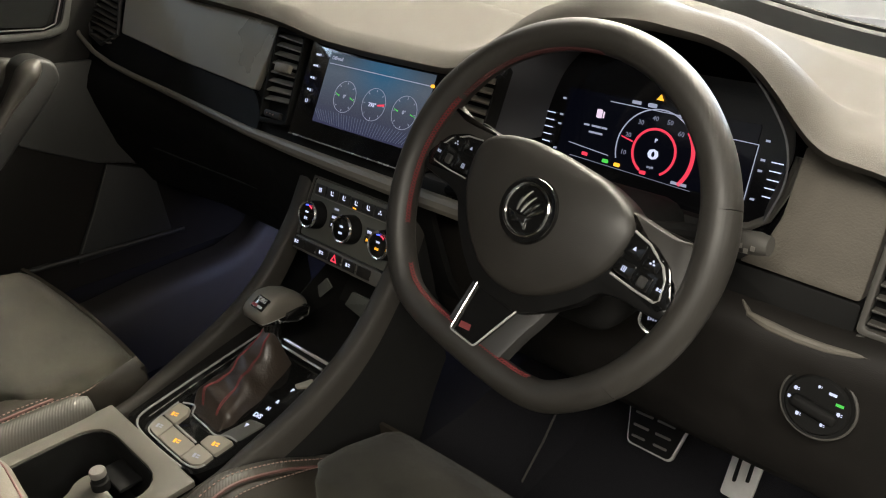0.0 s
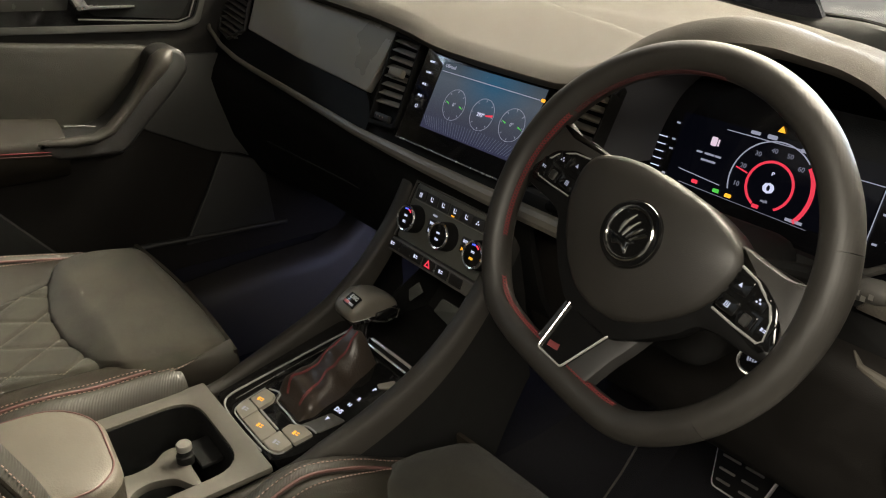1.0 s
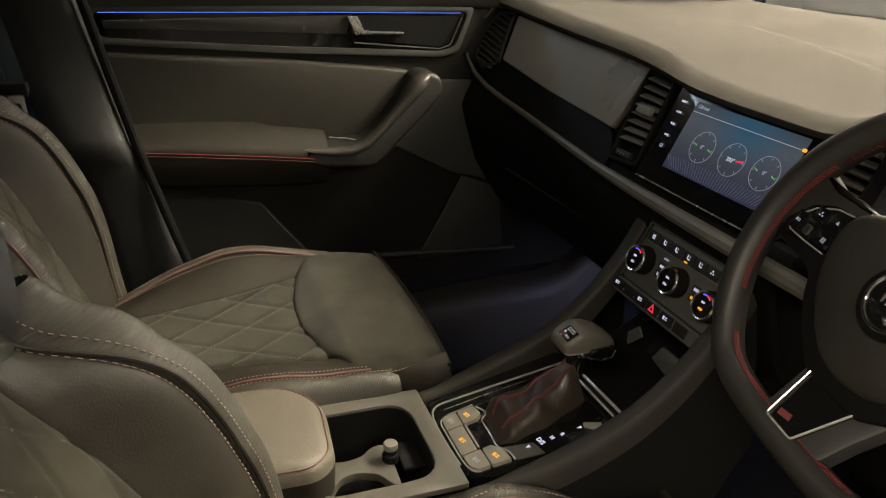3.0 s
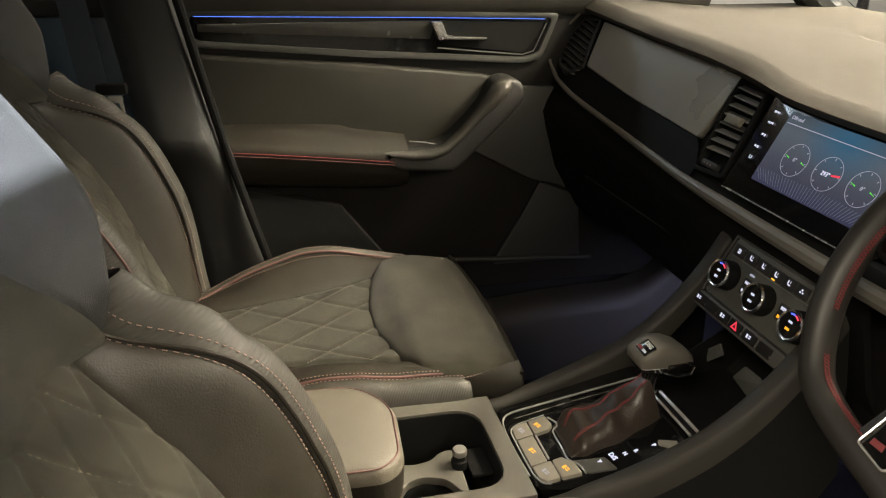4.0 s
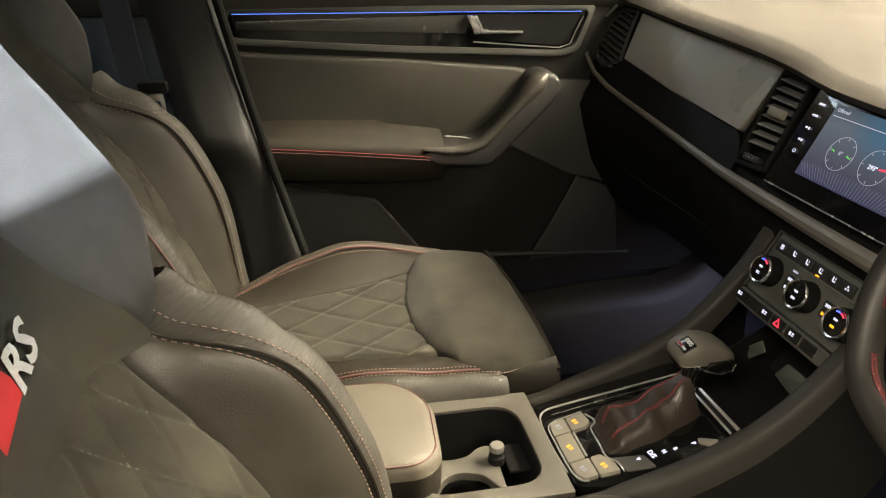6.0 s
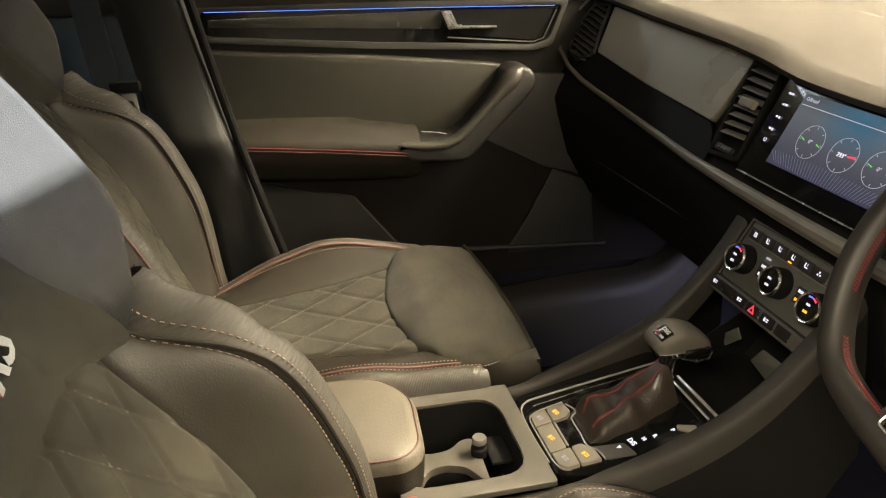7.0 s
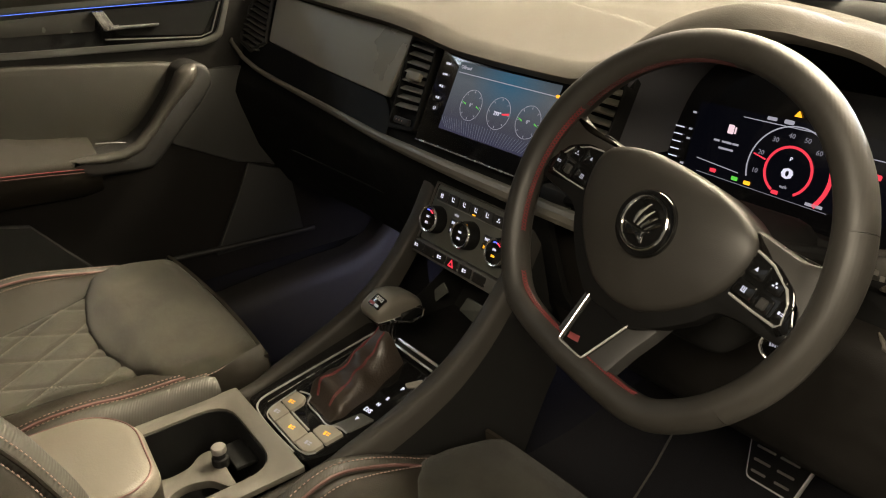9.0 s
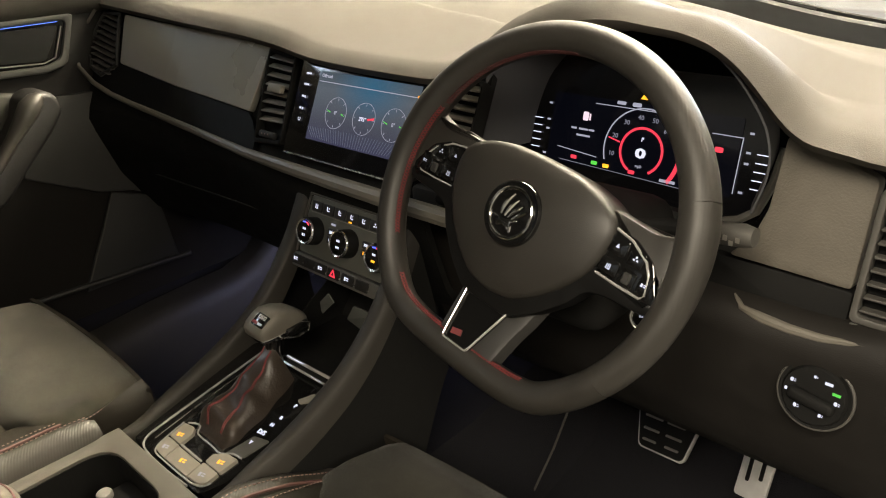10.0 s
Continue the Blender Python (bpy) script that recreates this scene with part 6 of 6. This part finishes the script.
def seat(name, cx, y0, dz, label, nose=0.0, sag=0.0, rise=0.0):
    """A sports seat; y0: its cushion's front edge; nose: how far that edge is tilted down; sag, rise: how far the bolsters are pressed flat or stand up."""
    s = thing(name, label, "car seat", (cx, y0 - 0.35, 0.0), "front seats")
    T = Matrix.Translation((cx, y0, dz))

    def nz(y):
        return nose * smoothstep(-0.34, -0.06, y)

    # cushion
    def thigh(a, b, n):
        y = 0.030 - 0.196 * b
        w = lerp(EDGE_W, y)
        u = (2 * a - 1) * w
        yy = y + 0.012 * (1 - (2 * a - 1) ** 2) * (1 - b)
        z = 0.391 + 0.012 * (1 - abs(2 * a - 1) ** 4) * smoothstep(0, 0.4, b) - 0.024 * smoothstep(0.72, 1, b) - 0.9 * max(0, yy - 0.006) ** 1.3 - 0.03 * max(0, abs(2 * a - 1) - 0.9) / 0.1 * 0.4
        return T @ Vector((u, yy, z + n + nz(y)))

    sheet("thigh_panel", 44, 30, thigh, SUEDE, s, "plain dark suede thigh panel", thick=0.014)
    part("front_skirt", solid(loft([[T @ Vector((u, 0.026 + 0.012 * (1 - (u / 0.226) ** 2) + d, z + nose)) for u in xs(-0.224, 0.224, 14)] for d, z in ((0.0, 0.380), (0.003, 0.352), (-0.015, 0.33), (-0.035, 0.28), (-0.06, 0.18))]), 0.006), LEATHER, s, "dark front skirt", angle=60)
    for e in (-1, 1):
        part("panel_side", solid(loft([[T @ Vector((e * (lerp(EDGE_W, y) * (1 - k) + 0.227 * k + d), y, z + nz(y))) for y in xs(0.030, -0.088, 10)] for k, d, z in ((0.0, -0.002, 0.385 if e > 0 else 0.366), (0.6, 0.0, 0.376 if e > 0 else 0.345), (1.0, 0.001, 0.352 if e > 0 else 0.320), (1.0, -0.004, 0.30), (1.0, -0.02, 0.20))]), 0.005), LEATHER, s, "dark leather side of the thigh panel", angle=60)
        if e > 0:
            part("panel_thread", dashes([T @ Vector((e * (lerp(EDGE_W, y) + 0.002), y, 0.3862 + nz(y))) for y in xs(0.022, -0.09, 40)]), PALE, s, "pale thread")

    def qz(a, b, n):
        y = -0.105 - 0.415 * b
        u = (2 * a - 1) * soft_lerp(QW, y)
        return T @ Vector((u, y, quilt_z(u, y) + nz(y) + n + 0.0032 * puff(u, y, 0.090, 0.125)))

    sheet("quilted_cushion", 110, 130, qz, SUEDE, s, "quilted suede seat middle")
    for e in (-1, 1):
        def inner(a, b, n, e=e):
            y = -0.075 - 0.445 * b
            q, c = soft_lerp(QW, y), soft_lerp(CRU, y)
            q = q if y < -0.14 else q + (c - 0.03 - q) * smoothstep(-0.14, -0.09, y)
            u = q + (c - q) * a
            z0, z1 = quilt_z(q, y), soft_lerp(CRZ, y) - (sag if e > 0 else 0) * smoothstep(-0.06, -0.20, y) + (rise if e < 0 else 0) * soft_lerp(RISE, y)
            return T @ Vector((e * u, y, z0 + (z1 - z0) * (a ** 1.3) + 0.006 * math.sin(a * math.pi) + n + nz(y)))

        def crest(a, b, n, e=e):
            y = -0.055 - 0.465 * b
            c, z1 = soft_lerp(CRU, y), soft_lerp(CRZ, y) - (sag if e > 0 else 0) * smoothstep(-0.06, -0.20, y) + (rise if e < 0 else 0) * soft_lerp(RISE, y)
            u = c + 0.050 * math.sin(a * math.pi / 2)
            return T @ Vector((e * u, y, z1 + 0.007 * math.sin(min(1, a * 1.5) * math.pi) - 0.060 * a ** 2.2 + n + nz(y)))

        sheet("cushion_bolster", 14, 40, inner, LEATHER, s, "smooth dark leather bolster")
        sheet("cushion_crest", 16, 44, crest, CARBON, s, "twill-pressed leather bolster edge")
        part("cushion_piping", tube([crest(0.0, b, 0.0005) for b in xs(0.0, 1, 44)], 0.0022, 6), DULLRED, s, "dull red piping")
        part("cushion_piping", tube([crest(1.0, b, 0.0005) for b in xs(0.0, 1, 44)], 0.0024, 6), DULLRED, s, "dull red piping")
        part("cushion_thread", dashes([crest(0.16, b, 0.0012) for b in xs(0.02, 1, 150)]), PALE, s, "pale thread")
        part("cushion_thread", dashes([inner(0.86, b, 0.0012) for b in xs(0.05, 1, 150)]), PALE, s, "pale thread")
        part("cushion_side", solid(loft([[Vector(crest(1.0, b, 0)) + Vector((e * d, 0, z)) for b in xs(0.0, 1, 16)] for d, z in ((-0.004, -0.003), (0.002, -0.03), (0.004, -0.08), (-0.004, -0.17))]), 0.006), LEATHER, s, "dark leather seat side", angle=60)

    # backrest
    def place(u, h, f):
        return T @ Vector((u, -0.490 - h * math.sin(LEAN) + f * math.cos(LEAN), 0.350 + h * math.cos(LEAN) + f * math.sin(LEAN)))

    def qb(a, b, n):
        h = 0.0 + 0.442 * b
        fc, uv, _, _ = back_terms(h)
        w = uv * (1 - max(0, (h - 0.390) / 0.054) ** 3 * 0.25)
        u = (2 * a - 1) * w
        return place(u, h, fc + 0.010 * (abs(u) / uv) ** 3 * (1 - smoothstep(0.30, 0.44, h)) + n + 0.0032 * puff(u + 0.011, h - 0.442, 0.063, 0.110))

    part("back_core", solid(loft([[place(u, h, back_terms(h)[0] - 0.012) for u in xs(-0.165, 0.165, 8)] for h in xs(0.0, 0.50, 12)]), 0.01), SUEDE, s, "dark suede behind the quilted middle")
    sheet("quilted_back", 100, 150, qb, SUEDE, s, "quilted suede back")

    def threads(fn, du, dv, us, vs, cond):
        bm = bmesh.new()
        for sgn in (-1, 1):
            for m in range(-12, 13):
                run = []
                for i in range(400):
                    v = vs[0] + (vs[1] - vs[0]) * i / 399
                    u = du * (m - sgn * v / dv)
                    if cond(u, v):
                        run.append(fn(u, v))
                    else:
                        run = run if len(run) > 20 else []
                        if run:
                            break
                if len(run) > 20:
                    for a_, b_ in zip(run[::6], run[3::6]):
                        tube([a_, b_], 0.00045, 4, bm=bm)
        return bm

    def on_back(u, v):
        fc, uv, _, _ = back_terms(v + 0.442)
        return place(u - 0.011, v + 0.442, fc + 0.010 * (abs(u) / uv) ** 3 * (1 - smoothstep(0.30, 0.44, v + 0.442)) + 0.0006)

    part("quilt_thread", threads(on_back, 0.063, 0.110, None, (-0.44, -0.01), lambda u, v: abs(u - 0.011) < back_terms(v + 0.442)[1] * 0.96), QTHREAD, s, "pale quilting thread")
    part("quilt_thread", threads(lambda u, v: T @ Vector((u, v, quilt_z(u, v) + nz(v) + 0.0006)), 0.090, 0.125, None, (-0.50, -0.155), lambda u, v: abs(u) < soft_lerp(QW, v) * 0.97), QTHREAD, s, "pale quilting thread")
    for e in (-1, 1):
        def bin_(a, b, n, e=e):
            h = -0.03 + 0.471 * b
            fc, uv, uc, fr = back_terms(h)
            return place(e * (uv + (uc - uv) * a), h, fc + (fr - fc) * smoothstep(-0.1, 1.15, a) + 0.008 * math.sin(a * math.pi) + n)

        def bcr(a, b, n, e=e):
            h = -0.03 + 0.475 * b
            fc, uv, uc, fr = back_terms(h)
            return place(e * (uc + 0.060 * math.sin(a * math.pi / 2)), h, fr + (0.016 + 0.036 * smoothstep(0.335, 0.400, h)) * math.sin(min(a * 1.25, 1) * math.pi) - 0.060 * a ** 3 + n)

        sheet("back_bolster", 18, 50, bin_, LEATHER, s, "smooth dark leather bolster")
        sheet("back_crest", 20, 50, bcr, CARBON_BACK, s, "twill-pressed leather shoulder")
        part("back_piping", tube([bcr(0.0, b, 0.0005) for b in xs(0, 1, 50)], 0.0024, 6), LEATHER, s, "dark piping")
        part("back_piping", tube([bcr(0.55, b, 0.0006) for b in xs(0, 1, 50)], 0.0016, 6), DULLRED, s, "dull red piping")
        part("back_thread", dashes([bcr(0.09, b, 0.0012) for b in xs(0, 1, 170)], 0.0006), PALE, s, "pale thread")
        part("back_thread", dashes([bin_(0.88, b, 0.0012) for b in xs(0, 1, 160)], 0.0006), PALE, s, "pale thread")
        part("back_side", solid(loft([[Vector(bcr(1.0, b, 0)) + T.to_3x3() @ Vector((e * d, -r, -0.2 * r)) for b in xs(0.0, 1, 16)] for d, r in ((-0.002, 0.0), (0.006, 0.03), (0.0, 0.10))]), 0.006), LEATHER, s, "dark leather back side", angle=60)

        def wing(a, b, n, e=e):
            h = 0.438 + 0.242 * b
            y_, n_ = soft_lerp(YOKE, h, 0.01), soft_lerp(NECK, h, 0.006)
            fi, fe = soft_lerp(WING_IN, h, 0.01), soft_lerp(WING_OUT, h, 0.006)
            return place(e * (y_ + max(n_ - y_, 0.004) * a), h, fi + (fe - fi) * a ** 1.15 - 0.012 * max(0, a - 0.88) ** 2 / 0.0144 + n)

        sheet("upper_wing", 18, 40, wing, SUEDE_G, s, "grey suede side of the upper back", thick=0.035, dip=0.003)
        part("wing_seam", tube([wing(0.985, b, 0.0008) for b in xs(0, 0.34, 20)], 0.0009, 6), DULLRED, s, "dull red seam")

    def upc(a, b, n):
        h0 = 0.445 - 0.024 * abs(2 * a - 1) ** 2
        h = h0 + (0.680 - h0) * b
        w = soft_lerp(YOKE, h, 0.01) + 0.001
        fc = -0.035 * (1 - smoothstep(0.52, 0.68, h)) - 0.006
        return place((2 * a - 1) * w, h, fc + (soft_lerp(WING_IN, h, 0.01) - 0.001 - fc) * abs(2 * a - 1) ** 2.2 + n)

    sheet("upper_back", 30, 36, upc, SUEDE, s, "plain dark suede upper back", dip=0.003)

    def head(a, b, n):
        h = 0.682 + 0.17 * b
        return place((2 * a - 1) * 0.120, h, 0.022 - 0.02 * abs(2 * a - 1) ** 4 - 0.03 * max(0, b - 0.8) ** 2 * 20 + n)

    sheet("headrest", 24, 20, head, SUEDE_G, s, "dark integrated headrest", thick=0.03)
    rows = []
    for h in xs(-0.05, 0.85, 18):
        w = soft_lerp(NECK, h) - 0.004 if h > 0.45 else lerp(((-0.05, 0.225), (0.27, 0.232), (0.40, 0.200), (0.46, 0.150)), h)
        rows.append([place(u * w, h, -0.055 - 0.05 * (1 - abs(u) ** 4)) for u in xs(-1, 1, 12)])
    part("rear_shell", solid(loft(rows), 0.006), HARD, s, "dark plastic rear shell", angle=70)
    return s, place


seat("passenger_seat", -0.360, -0.272, 0.0, "dark suede and leather sports seat with quilted middle, beside the door", sag=0.022)
dseat, dplace = seat("driver_seat", 0.387, -0.080, -0.035, "dark suede sports seat with badge on its back, behind the wheel", nose=-0.012, rise=0.022)
# badge on the driver's backrest
bc, bu, bv = dplace(-0.008, 0.482, -0.0375), dplace(-0.058, 0.487, -0.0325), dplace(-0.008, 0.512, -0.0375)
LB = axes(bc, bu - bc, bv - bc)
part("badge_red", slab([(-0.0405, -0.0155), (0.0080, -0.0055), (0.0100, 0.0060), (0.0064, 0.0200), (-0.010, 0.0190), (-0.021, 0.002), (-0.024, 0.0180), (-0.046, 0.0165)], 0.006, 0.0005, m=at(LB, -0.004, 0.004, 0.0042)), REDGLOSS, dseat, "red part of the woven badge")
part("badge_letters", writing("RS", 0.033, at(LB, 0.0250, 0.0080, 0.0012, 8) @ Matrix.Diagonal((1.18, 1.0, 1.0, 1.0)), 0.0002, bold=0.0009, slant=0.35), SILVERTHREAD, dseat, "silver woven letters")
bk = thing("belt_buckle", "black seat belt buckle with a red button", "buckle", (0.145, -0.50, 0.3))
part("case", box((0.135, -0.50, 0.340), (0.022, 0.032, 0.10), 0.006, 2), DARK, bk)
part("red_button", box((0.135, -0.50, 0.393), (0.014, 0.024, 0.010), 0.003, 2), REDGLOSS, bk, "red button")
